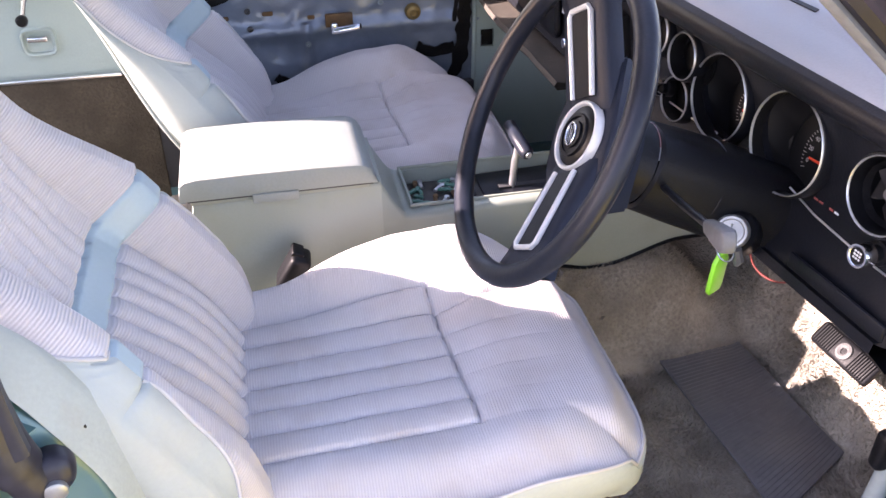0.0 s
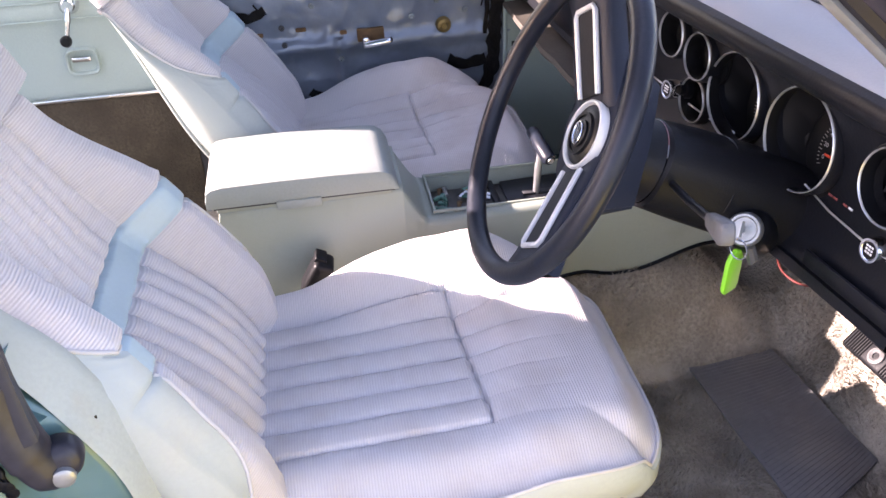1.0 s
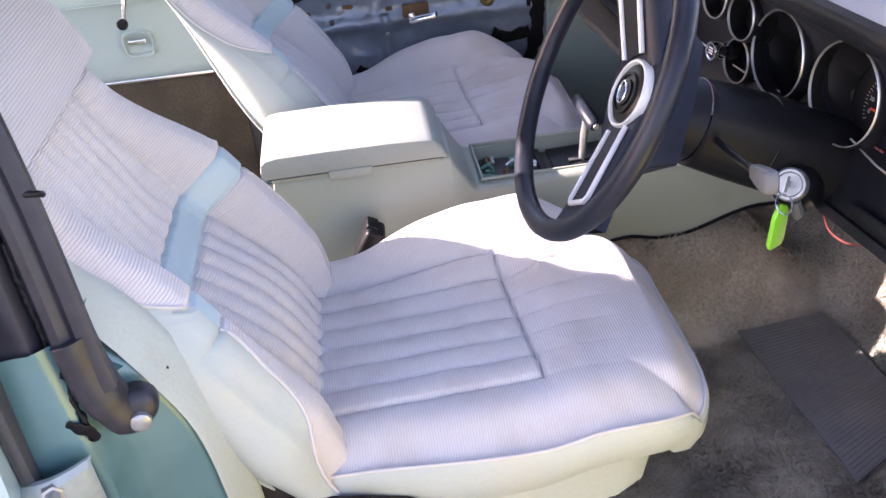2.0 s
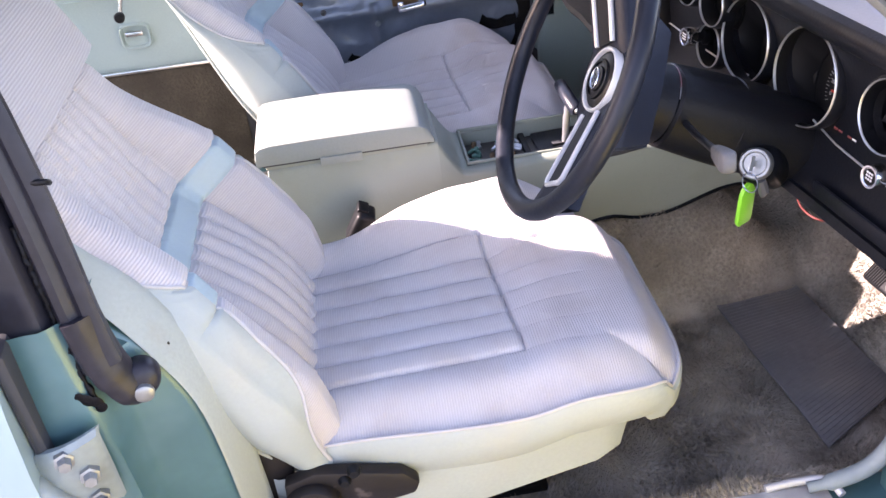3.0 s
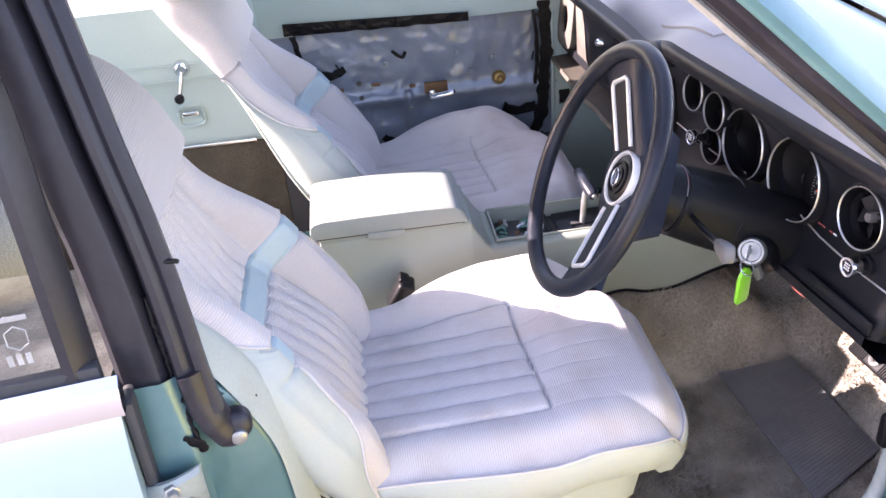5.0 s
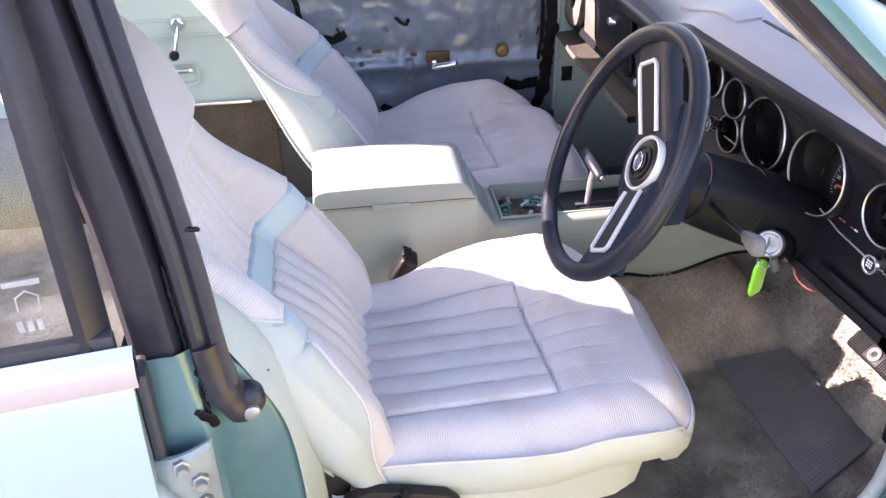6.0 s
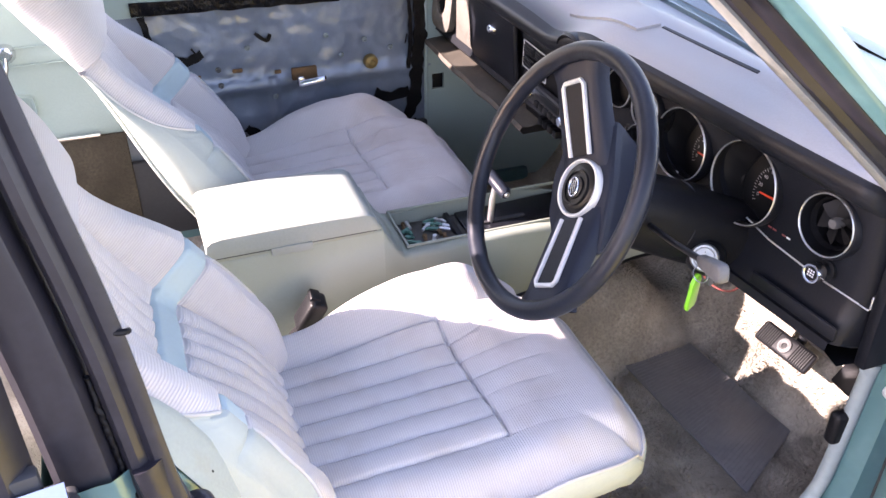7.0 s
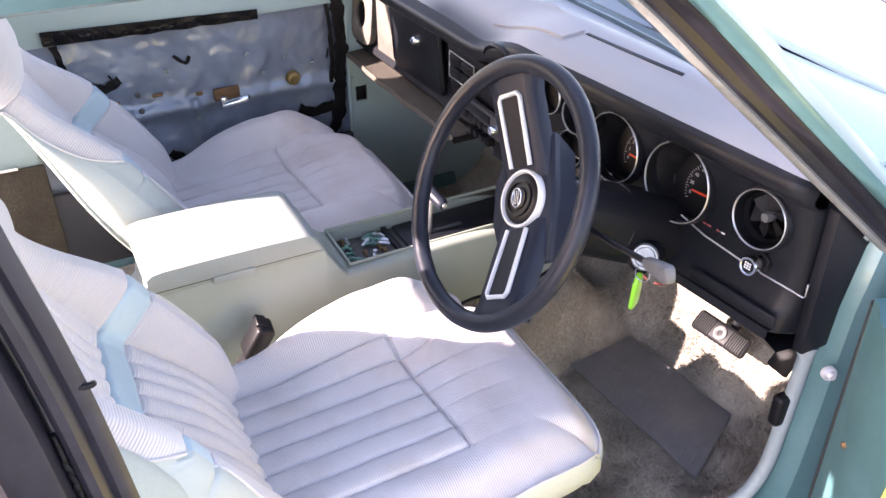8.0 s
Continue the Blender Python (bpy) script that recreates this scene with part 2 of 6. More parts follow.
def lathe(bm, profile, seg=32, m=None):
    """Turn (radius, height) pairs about the z axis, then place by m."""
    m = m or Matrix()
    rings = []
    for r, h in profile:
        if r < 1e-6:
            rings.append([bm.verts.new(m @ Vector((0, 0, h)))])
        else:
            rings.append([bm.verts.new(m @ Vector((r * math.cos(a), r * math.sin(a), h)))
                          for a in (2 * math.pi * k / seg for k in range(seg))])
    for a, b in zip(rings, rings[1:]):
        for k in range(seg):
            k2 = (k + 1) % seg
            if len(a) == 1 and len(b) == 1:
                continue
            if len(a) == 1:
                bm.faces.new((a[0], b[k], b[k2]))
            elif len(b) == 1:
                bm.faces.new((a[k], a[k2], b[0]))
            else:
                bm.faces.new((a[k], a[k2], b[k2], b[k]))
    return bm


def sheet(bm, rows, thick=None, closed=False):
    """A quad sheet through rows of points; thick: a vector by which it is given thickness."""
    vs = [[bm.verts.new(p) for p in row] for row in rows]
    fs = []
    for a, b in zip(vs, vs[1:]):
        m = len(a)
        for k in range(m if closed else m - 1):
            fs.append(bm.faces.new((a[k], a[(k + 1) % m], b[(k + 1) % m], b[k])))
    if thick is not None:
        out = bmesh.ops.extrude_face_region(bm, geom=fs)
        bmesh.ops.translate(bm, vec=thick, verts=[g for g in out["geom"] if isinstance(g, bmesh.types.BMVert)])
    return bm


def prism(bm, outline, vec, bevel=0.0, seg=2):
    """A flat outline pushed along vec."""
    f = bm.faces.new([bm.verts.new(p) for p in outline])
    out = bmesh.ops.extrude_face_region(bm, geom=[f])
    bmesh.ops.translate(bm, vec=vec, verts=[g for g in out["geom"] if isinstance(g, bmesh.types.BMVert)])
    if bevel:
        bmesh.ops.bevel(bm, geom=list(bm.edges), offset=bevel, segments=seg, affect="EDGES", profile=0.5)
    return bm


def smooth_line(pts, steps=8):
    """A Catmull-Rom line through points."""
    pts = [Vector(p) for p in pts]
    out = []
    for i in range(len(pts) - 1):
        p0, p1, p2, p3 = pts[max(i - 1, 0)], pts[i], pts[i + 1], pts[min(i + 2, len(pts) - 1)]
        for k in range(steps):
            t = k / steps
            out.append(0.5 * ((2 * p1) + (p2 - p0) * t + (2 * p0 - 5 * p1 + 4 * p2 - p3) * t * t + (3 * p1 - p0 - 3 * p2 + p3) * t ** 3))
    out.append(pts[-1])
    return out


def step(a, b, x):
    t = min(1.0, max(0.0, (x - a) / (b - a)))
    return t * t * (3 - 2 * t)


def bell(x, w):
    return math.exp(-(x / w) ** 2)


def facing(origin, z_axis, x_hint=(0, 1, 0)):
    """A pose whose z axis points along z_axis."""
    z = Vector(z_axis).normalized()
    x = Vector(x_hint)
    if abs(x.normalized().dot(z)) > 0.99:
        x = Vector((1, 0, 0))
    x = (x - z * x.dot(z)).normalized()
    y = z.cross(x)
    return Matrix(((x.x, y.x, z.x, origin[0]), (x.y, y.y, z.y, origin[1]), (x.z, y.z, z.z, origin[2]), (0, 0, 0, 1)))


# ---- ground and car shell ----
def make_ground():
    bm = bmesh.new()
    bmesh.ops.create_grid(bm, x_segments=40, y_segments=40, size=300)
    for v in bm.verts:
        v.co.z = -0.30
    g = part("ground", bm, "concrete", smooth=False)
    tagged(g, "pale sunlit concrete ground under the car", "ground", kind="structure")


make_ground()


# inner edge of the driver's screen pillar
SCREEN_LINE = [(0.968, -0.717, 0.582), (0.925, -0.713, 0.62), (0.836, -0.705, 0.70), (0.724, -0.695, 0.80), (0.612, -0.685, 0.90), (0.50, -0.675, 1.00), (0.42, -0.66, 1.06), (0.30, -0.62, 1.09)]


def make_shell():
    car = thing("car_body", (0, 0, -0.1), "teal sedan body shell with a black centre pillar", "car")
    # floor pan under the carpet
    bm = bmesh.new()
    box(bm, (-1.2, -0.72, -0.06), (1.25, 0.72, -0.015), 0.004)
    part("floor_pan", bm, "paint", car)
    # driver side sill
    prof = [(-0.635, 0.055), (-0.640, 0.066), (-0.65, 0.067), (-0.745, 0.064), (-0.765, 0.045), (-0.785, -0.01), (-0.79, -0.10), (-0.74, -0.14), (-0.64, -0.06)]
    bm = bmesh.new()
    sheet(bm, [[(x, y, z) for y, z in prof] for x in (-0.2, 0.1, 0.4, 0.7, 0.86, 0.93)], closed=True)
    part("sill", bm, "paint", car)
    # passenger side sill
    bm = bmesh.new()
    box(bm, (-1.2, 0.64, -0.14), (1.0, 0.78, 0.06), 0.02)
    part("sill", bm, "paint", car)
    # firewall and toe board behind the carpet
    bm = bmesh.new()
    sheet(bm, [[(1.16, y, -0.03), (1.42, y, 0.30), (1.42, y, 0.75)] for y in (-0.76, 0.76)], thick=(0.03, 0, 0))
    part("firewall", bm, "black_paint", car)
    # driver side hinge pillar with a flange for the seal
    bm = bmesh.new()
    out = [(0.905, -0.672), (0.905, -0.70), (0.915, -0.725), (0.955, -0.735), (1.02, -0.74), (1.30, -0.76), (1.30, -0.66), (1.0, -0.655)]
    rows = []
    for z, dx in ((0.03, -0.02), (0.10, -0.025), (0.2, -0.01), (0.35, 0.0), (0.5, 0.01), (0.6, 0.03), (0.64, 0.06)):
        rows.append([(x + dx * (1 if x < 1.2 else 0), y, z) for x, y in out])
    sheet(bm, rows, closed=True)
    part("hinge_pillar", bm, "paint", car)
    # left cowl side
    bm = bmesh.new()
    box(bm, (0.78, 0.665, 0.0), (1.40, 0.74, 0.68), 0.01)
    part("cowl_side", bm, "paint", car)
    # front screen pillars, header, roof, rear pillars
    bm = bmesh.new()
    rows = []
    for x, y, z in smooth_line([(1.00, 0.70, 0.60), (0.93, 0.69, 0.665), (0.80, 0.675, 0.775), (0.62, 0.65, 0.93), (0.42, 0.60, 1.06), (0.25, 0.575, 1.10)], 5):
        rows.append([(x, y - 0.030, z + 0.004), (x + 0.014, y - 0.022, z + 0.024), (x + 0.032, y + 0.004, z + 0.042), (x + 0.022, y + 0.026, z + 0.030), (x - 0.004, y + 0.030, z - 0.002), (x - 0.012, y + 0.010, z - 0.014), (x - 0.010, y - 0.020, z - 0.010)])
    sheet(bm, rows, closed=True)
    part("screen_pillar", bm, "paint", car)
    # driver's side: pale inner strip, broad black gutter, narrow teal outer edge
    line = smooth_line(SCREEN_LINE, 6)

    def band(name, outline, mat, label=""):
        bm = bmesh.new()
        sheet(bm, [[(p.x + 0.62 * u + 0.78 * v, p.y - 0.78 * u + 0.62 * v, p.z) for u, v in outline] for p in line], closed=True)
        return part(name, bm, mat, car, label, angle=35)

    band("screen_pillar", [(0.066, 0.004), (0.070, -0.006), (0.078, -0.012), (0.090, -0.013), (0.100, -0.008), (0.104, 0.004), (0.100, 0.04), (0.02, 0.04), (0.005, 0.02), (0.06, 0.012)], "paint")
    band("pillar_rubber", [(0.018, 0.004), (0.020, -0.003), (0.028, -0.005), (0.040, 0.001), (0.050, -0.004), (0.060, -0.006), (0.067, -0.003), (0.068, 0.008), (0.018, 0.012)], "black_paint")
    band("pillar_trim", [(-0.003, 0.010), (-0.002, 0.000), (0.002, -0.006), (0.009, -0.009), (0.016, -0.007), (0.0195, 0.000), (0.019, 0.010)], "strip_grey", "grey worn inner trim strip")
    # unseen roof, rear edge set short so the sun reaches the footwell
    bm = bmesh.new()
    rows = []
    for x, z, w in ((0.44, 1.055, 0.57), (0.36, 1.095, 0.575), (0.1, 1.125, 0.58), (-0.25, 1.132, 0.58), (-0.5, 1.118, 0.57), (-0.70, 1.088, 0.56)):
        rows.append([(x, w * k, z - 0.05 * abs(k) ** 3) for k in (-1, -0.9, -0.6, -0.2, 0.2, 0.6, 0.9, 1)])
    sheet(bm, rows, thick=(0, 0, 0.03))
    part("roof", bm, ["paint"], car)
    for side in (-1, 1):
        bm = bmesh.new()
        tube(bm, smooth_line([(0.40, side * 0.585, 1.060), (0.1, side * 0.60, 1.074), (-0.4, side * 0.60, 1.078), (-0.68, side * 0.585, 1.066)], 5), 0.028, 8)
        part("roof_rail", bm, "paint", car)
    # centre pillar on the passenger's side, leaning like the other one
    bm = bmesh.new()
    rows = []
    for z, x in ((0.05, -0.165), (0.35, -0.120), (0.57, -0.070), (0.64, -0.062), (0.72, -0.070), (0.87, -0.096), (1.0, -0.125), (1.08, -0.145)):
        y0 = 0.25 * max(0.0, z - 0.55)
        # widths made up: thick below to block sun, narrow above to pass it
        inner = 0.675 - 0.060 * step(0.57, 0.63, z)
        w = 0.028 * step(0.90, 0.78, z)
        rows.append([(u, y - y0, z) for u, y in ((x - 0.034 + w, inner), (x - 0.02 + w, inner + 0.02), (x - 0.03 + w, 0.722), (x - 0.07 - w, 0.735), (x - 0.08 - w, 0.722), (x - 0.08 - w, inner))])
    sheet(bm, rows, closed=True)
    part("centre_pillar", bm, "door_card", car)
    # closed rear of the cabin
    bm = bmesh.new()
    sheet(bm, [[(-1.2, y, -0.05), (-1.2, y, 0.62), (-1.45, y, 0.66)] for y in (-0.75, 0.75)], thick=(-0.02, 0, 0))
    part("rear_bulkhead", bm, "door_card", car)
    for side in (-1, 1):
        bm = bmesh.new()
        prism(bm, [(-0.72, side * 0.56, 1.07), (-0.58, side * 0.57, 1.08), (-1.10, side * 0.70, 0.62), (-1.6, side * 0.70, 0.62)], (0, side * 0.04, 0))
        part("rear_pillar", bm, "paint", car)
    # bonnet and wing, teal paint made pale to show outdoor brightness
    bm = bmesh.new()
    rows = []
    for x, z, w in ((1.12, 0.735, 0.66), (1.3, 0.735, 0.67), (1.8, 0.70, 0.67), (2.3, 0.62, 0.65), (2.42, 0.55, 0.64)):
        rows.append([(x, w * k, z + 0.02 * (1 - k * k) + (0.012 * bell(abs(k) - 0.35, 0.05))) for k in [i / 12 for i in range(-12, 13)]])
    sheet(bm, rows, thick=(0, 0, -0.02))
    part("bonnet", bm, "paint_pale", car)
    for side in (-1, 1):
        bm = bmesh.new()
        rows = []
        for x in (0.98, 1.05, 1.2, 1.6, 2.1, 2.45):
            z = 0.665 + 0.06 * step(0.95, 1.15, x) - 0.12 * step(1.6, 2.5, x)
            rows.append([(x, side * 0.676, z + 0.006), (x, side * 0.70, z + 0.004), (x, side * 0.74, z - 0.03), (x, side * 0.775, z - 0.12), (x, side * 0.79, z - 0.4), (x, side * 0.76, z - 0.75)])
        sheet(bm, rows, thick=(0, -side * 0.01, -0.004))
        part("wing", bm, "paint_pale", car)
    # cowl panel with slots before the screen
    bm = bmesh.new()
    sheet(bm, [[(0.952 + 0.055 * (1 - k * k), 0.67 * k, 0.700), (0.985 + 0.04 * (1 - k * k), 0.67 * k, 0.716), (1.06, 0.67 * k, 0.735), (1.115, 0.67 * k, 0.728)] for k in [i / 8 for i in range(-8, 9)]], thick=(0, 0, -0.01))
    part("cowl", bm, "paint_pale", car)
    # windscreen
    bm = bmesh.new()
    rows = []
    for t in [i / 6 for i in range(7)]:
        x, z, w = 0.947 - 0.517 * t, 0.698 + 0.362 * t, 0.685 - 0.09 * t
        rows.append([(x + 0.055 * (1 - k * k), w * k, z + 0.006 * (1 - k * k)) for k in [i / 10 for i in range(-10, 11)]])
    sheet(bm, rows, thick=(0.003, 0, 0.004))
    g = part("windscreen", bm, "glass", car, "clear raked windscreen")
    g.visible_shadow = False
    # door seal round the opening
    bm = bmesh.new()
    tube(bm, smooth_line([(0.775, -0.668, 0.080), (0.81, -0.674, 0.092), (0.855, -0.679, 0.118), (0.882, -0.682, 0.175), (0.893, -0.683, 0.28), (0.905, -0.683, 0.42)], 6),
         [0.008] * 5 + [0.012] * 25 + [0.014], 10, flat=1.0)
    part("seal", bm, "seal", car, "grey rubber door seal")
    bm = bmesh.new()
    tube(bm, smooth_line([(0.900, -0.681, 0.40), (0.912, -0.679, 0.48), (0.938, -0.673, 0.56), (0.952, -0.690, 0.600), (0.930, -0.706, 0.625)], 6), 0.0105, 10)
    part("seal", bm, "seal", car, "grey rubber door seal")
    bm = bmesh.new()
    box(bm, (0.868, -0.690, 0.265), (0.896, -0.668, 0.325), 0.008, 3)
    part("seal_clip", bm, "black_plastic", car)
    # bolt and washer of the door check on the pillar, a grommet
    bm = bmesh.new()
    mm = facing((0.899, -0.732, 0.402), (-0.35, -1, 0.1))
    lathe(bm, [(0.0, 0.010), (0.0045, 0.010), (0.0055, 0.008), (0.0055, 0.003), (0.010, 0.003), (0.0115, 0.0), (0.0115, -0.006)], 20, mm)
    part("check_bolt", bm, "plate", car)
    bm = bmesh.new()
    lathe(bm, [(0.0, 0.004), (0.018, 0.004), (0.026, 0.0), (0.028, -0.006)], 20, facing((1.02, -0.752, 0.49), (-0.1, -1, 0.0)) @ Matrix.Diagonal((1, 1.6, 1, 1)))
    part("grommet", bm, "rubber", car)
    # sill scuff plate with raised ribs and screws
    bm = bmesh.new()
    box(bm, (-0.10, -0.742, 0.066), (0.805, -0.655, 0.0705), 0.0015)
    sc = part("scuff_plate", bm, "plate", car, "scratched aluminium scuff plate")
    for lo, hi in [((-0.08, y - 0.0022, 0.070), (0.70, y + 0.0022, 0.0728)) for y in (-0.678, -0.690, -0.702)] + [((x - 0.002, -0.712, 0.070), (x + 0.002, -0.672, 0.0728)) for x in (0.722, 0.732)]:
        bm = bmesh.new()
        box(bm, lo, hi, 0.001)
        part("rib", bm, "plate", sc)
    for x in (0.575, 0.781, 0.30, 0.03):
        bm = bmesh.new()
        lathe(bm, [(0.0, 0.0022), (0.004, 0.002), (0.0052, 0.0), (0.0052, -0.002)], 14, Matrix.Translation((x, -0.715, 0.0712)))
        part("screw", bm, "rust", sc)
    bm = bmesh.new()
    tube(bm, smooth_line([(0.72, -0.653, 0.074), (0.77, -0.655, 0.080), (0.805, -0.664, 0.084), (0.815, -0.69, 0.080)], 5), 0.006, 10)
    part("sill_cap", bm, "plate", sc)

    # centre pillar on the driver's side: teal lower jamb, black upper part
    def along(v, pts):
        """Value at v of a smooth curve through (key, value) pairs with rising keys."""
        if v <= pts[0][0]:
            return pts[0][1]
        for (a, fa), (c, fc) in zip(pts, pts[1:]):
            if v <= c:
                return fa + (fc - fa) * (v - a) / (c - a)
        return pts[-1][1]

    def front_edge(z):
        """Front edge of the inner trim, at a height."""
        return sum(along(z + d, [(0.05, 0.040), (0.14, 0.037), (0.24, 0.035), (0.334, 0.031), (0.40, 0.026), (0.448, 0.018), (0.50, -0.001), (0.54, -0.022), (0.575, -0.045), (0.605, -0.072), (0.63, -0.100)]) for d in (-0.015, 0, 0.015)) / 3

    def crest(z):
        return along(z, [(0.03, -0.100), (0.28, -0.090), (0.36, -0.083), (0.46, -0.088), (0.60, -0.110)])

    bm = bmesh.new()
    rows = []
    for z in [0.03 + 0.568 * k / 26 for k in range(27)]:
        j, c = min(front_edge(z), 0.02 + front_edge(z) * 0.6), crest(z)
        fold = along(z, [(0.03, -0.050), (0.26, -0.062), (0.40, -0.066), (0.46, -0.064), (0.6, -0.07)])
        j = max(j - 0.013 - 0.040 * step(0.53, 0.585, z), fold - 0.002)
        lean = 0.10 * max(0.0, z - 0.50)
        rows.append([(j, -0.630, z), (j - 0.003, -0.664 + lean, z), (j - 0.010, -0.676 + lean, z), (j - 0.018, -0.680 + lean, z), (fold + 0.006, -0.694 + lean, z), (fold, -0.700 + lean, z), (fold - 0.010, -0.716 + lean, z), (c + 0.008, -0.733 + lean, z), (c, -0.738 + lean, z), (c - 0.012, -0.738 + lean, z),
                     (-0.150, -0.742 + lean, z), (-0.166, -0.735 + lean, z), (-0.172, -0.715 + lean, z), (-0.172, -0.640, z)])
    sheet(bm, rows, closed=True)
    part("centre_pillar", bm, "paint", car)
    # pale trim along the front of the jamb
    bm = bmesh.new()
    rows = []
    for z in [0.05 + 0.578 * k / 30 for k in range(31)]:
        j = front_edge(z)
        w = 0.020 + 0.004 * bell(z - 0.53, 0.06)
        back, lean = 0.04 * max(0.0, z - 0.5), 0.10 * max(0.0, z - 0.5)
        rows.append([(j + 0.000, -0.616 + back, z), (j + 0.003, -0.626 + back, z), (j, -0.636 + back, z), (j - 0.008, -0.648 + back, z), (j - w + 0.004, -0.677 + lean, z), (j - w, -0.681 + lean, z), (j - w - 0.003, -0.672 + lean, z), (j - w - 0.004, -0.625, z)])
    sheet(bm, rows, closed=True)
    pt = part("pillar_trim", bm, "trim_pale", car, "pale yellowed pillar trim")
    for z, out in ((0.505, 0.012),):
        bm = bmesh.new()
        lathe(bm, [(0, 0.0010), (0.0018, 0.0008), (0.0024, -0.001)], 12, facing((front_edge(z) - out, -0.6555, z), (0.6, -0.8, 0.1)))
        part("screw", bm, "black_trim", pt)
    # satin black upper part: front strip, groove, rounded cover
    def upper(z):
        x = along(z, [(0.44, -0.030), (0.50, -0.030), (0.56, -0.044), (0.60, -0.050), (0.66, -0.057), (0.72, -0.065), (0.79, -0.077), (0.87, -0.094), (1.0, -0.118), (1.1, -0.138)])
        return x, -0.722 + 0.25 * (z - 0.55)

    def swept(name, outline, zs, label, mat="black_paint"):
        bm = bmesh.new()
        rows = []
        for z in zs:
            x, y = upper(z)
            rows.append([(x + u, y + v, z - tilt * u) for u, v in outline])
        sheet(bm, rows, closed=True)
        return part(name, bm, mat, car, label, angle=32)

    tilt = -0.2
    tall = [0.588 + 0.51 * k / 18 for k in range(19)]
    swept("pillar_cover", [(-0.050, 0.05), (-0.050, 0.006), (-0.053, -0.004), (-0.058, -0.012), (-0.063, -0.014), (-0.070, -0.013), (-0.085, -0.016), (-0.100, -0.014), (-0.108, -0.006), (-0.110, 0.05)], tall, "satin black pillar cover, scuffed")
    strip = [0.548 + 0.547 * k / 24 for k in range(25)]
    ch = swept("channel", [(-0.028, 0.034), (-0.003, 0.006), (-0.002, -0.004), (-0.007, -0.008), (-0.016, -0.009), (-0.020, -0.006), (-0.022, -0.004), (-0.025, -0.007), (-0.030, -0.011), (-0.038, -0.011), (-0.043, -0.006), (-0.045, 0.002), (-0.045, 0.034)], strip, "black channel with flaking edges")
    # rounded lower end of the channel, lying on the jamb
    bm = bmesh.new()
    low = smooth_line([(-0.072, -0.712, 0.600), (-0.0655, -0.718, 0.560), (-0.056, -0.722, 0.528), (-0.046, -0.720, 0.506), (-0.038, -0.714, 0.502)], 6)
    tube(bm, low, [0.0225] * 13 + [0.0205] * 6 + [0.019] * 12, 14, flat=0.55)
    part("channel_end", bm, "black_paint", ch)
    bm = bmesh.new()
    lathe(bm, [(0, 0.010), (0.004, 0.0105), (0.015, 0.0085), (0.020, 0.003), (0.021, -0.014)], 24, facing((-0.036, -0.714, 0.510), (0.25, -1, 0.25)))
    part("eyelet", bm, "black_paint", ch)
    bm = bmesh.new()
    lathe(bm, [(0, 0.006), (0.008, 0.006), (0.0105, 0.004), (0.011, -0.002)], 18, facing((-0.034, -0.725, 0.500), (0.2, -1, 0.0)))
    part("belt_bolt", bm, "greasy", ch, "worn belt anchor bolt")
    # old sealant oozing from the joint between channel and cover
    bm = bmesh.new()
    bead, girth = [], []
    for k in range(90):
        z = 0.505 + 0.20 * k / 89
        x, y = upper(z)
        q = Vector((z * 160, 3, 1))
        bead.append((x - 0.047 + 0.002 * noise.noise(q), y - 0.001 + 0.002 * noise.noise(q * 1.7), z - tilt * -0.047))
        girth.append(0.0035 + 0.0035 * noise.noise(q * 0.6) * (1 - k / 120))
    tube(bm, bead, [max(0.001, g) for g in girth], 9)
    part("dried_sealant", bm, "sealant", ch)
    bm = bmesh.new()
    for dx, dz, w in ((0.0, 0.0, 0.010), (0.008, -0.004, 0.008), (0.011, -0.012, 0.006), (-0.008, 0.005, 0.005)):
        mm = Matrix.Translation((-0.088 + dx, -0.7355, 0.510 + dz)) @ Matrix.Rotation(0.7, 4, "Y") @ Matrix.Diagonal((w, 0.0012, 0.0075, 1))
        bmesh.ops.create_icosphere(bm, subdivisions=2, radius=1, matrix=mm)
    part("dried_sealant", bm, "sealant", ch)
    bm = bmesh.new()
    hx, hy = upper(0.735)
    tube(bm, smooth_line([(hx - 0.012, hy - 0.004, 0.736), (hx - 0.002, hy - 0.007, 0.737), (hx + 0.002, hy - 0.004, 0.735), (hx + 0.002, hy + 0.002, 0.731)], 4), 0.0032, 8)
    part("belt_hook", bm, "black_plastic", car)
    bm = bmesh.new()
    box(bm, (-0.14, -0.652, 0.0), (0.050, -0.630, 0.20), 0.006)
    part("sill_trim", bm, "trim_pale", car)
    # trimmed side wall behind the pillar
    bm = bmesh.new()
    box(bm, (-1.2, -0.70, -0.03), (-0.10, -0.655, 0.12), 0.004)
    part("rear_sill", bm, "paint", car)
    return car


make_shell()


def carpet_at(x, y):
    """Surface of the carpet: floor, tunnel and toe board."""
    hump = 0.205 * (1 - step(0.085, 0.20, abs(y - 0.01)))
    hump *= 0.75 if x < 0.0 else 1 - 0.55 * step(0.86, 1.0, x)
    z = hump + 0.004 * noise.noise(Vector((x * 9, y * 9, 0))) + 0.002 * noise.noise(Vector((x * 40, y * 40, 3)))
    z += 0.070 * step(-0.600, -0.633, y) + 0.03 * step(0.60, 0.655, y)
    if 0.33 < x < 0.40:
        z += 0.006 * bell(x - 0.372, 0.012)
    if x > 1.03:
        k = x - 1.03
        z += 0.75 * k + 1.6 * k * k
        x = 1.03 + k * 0.75
    return Vector((x, y, z))


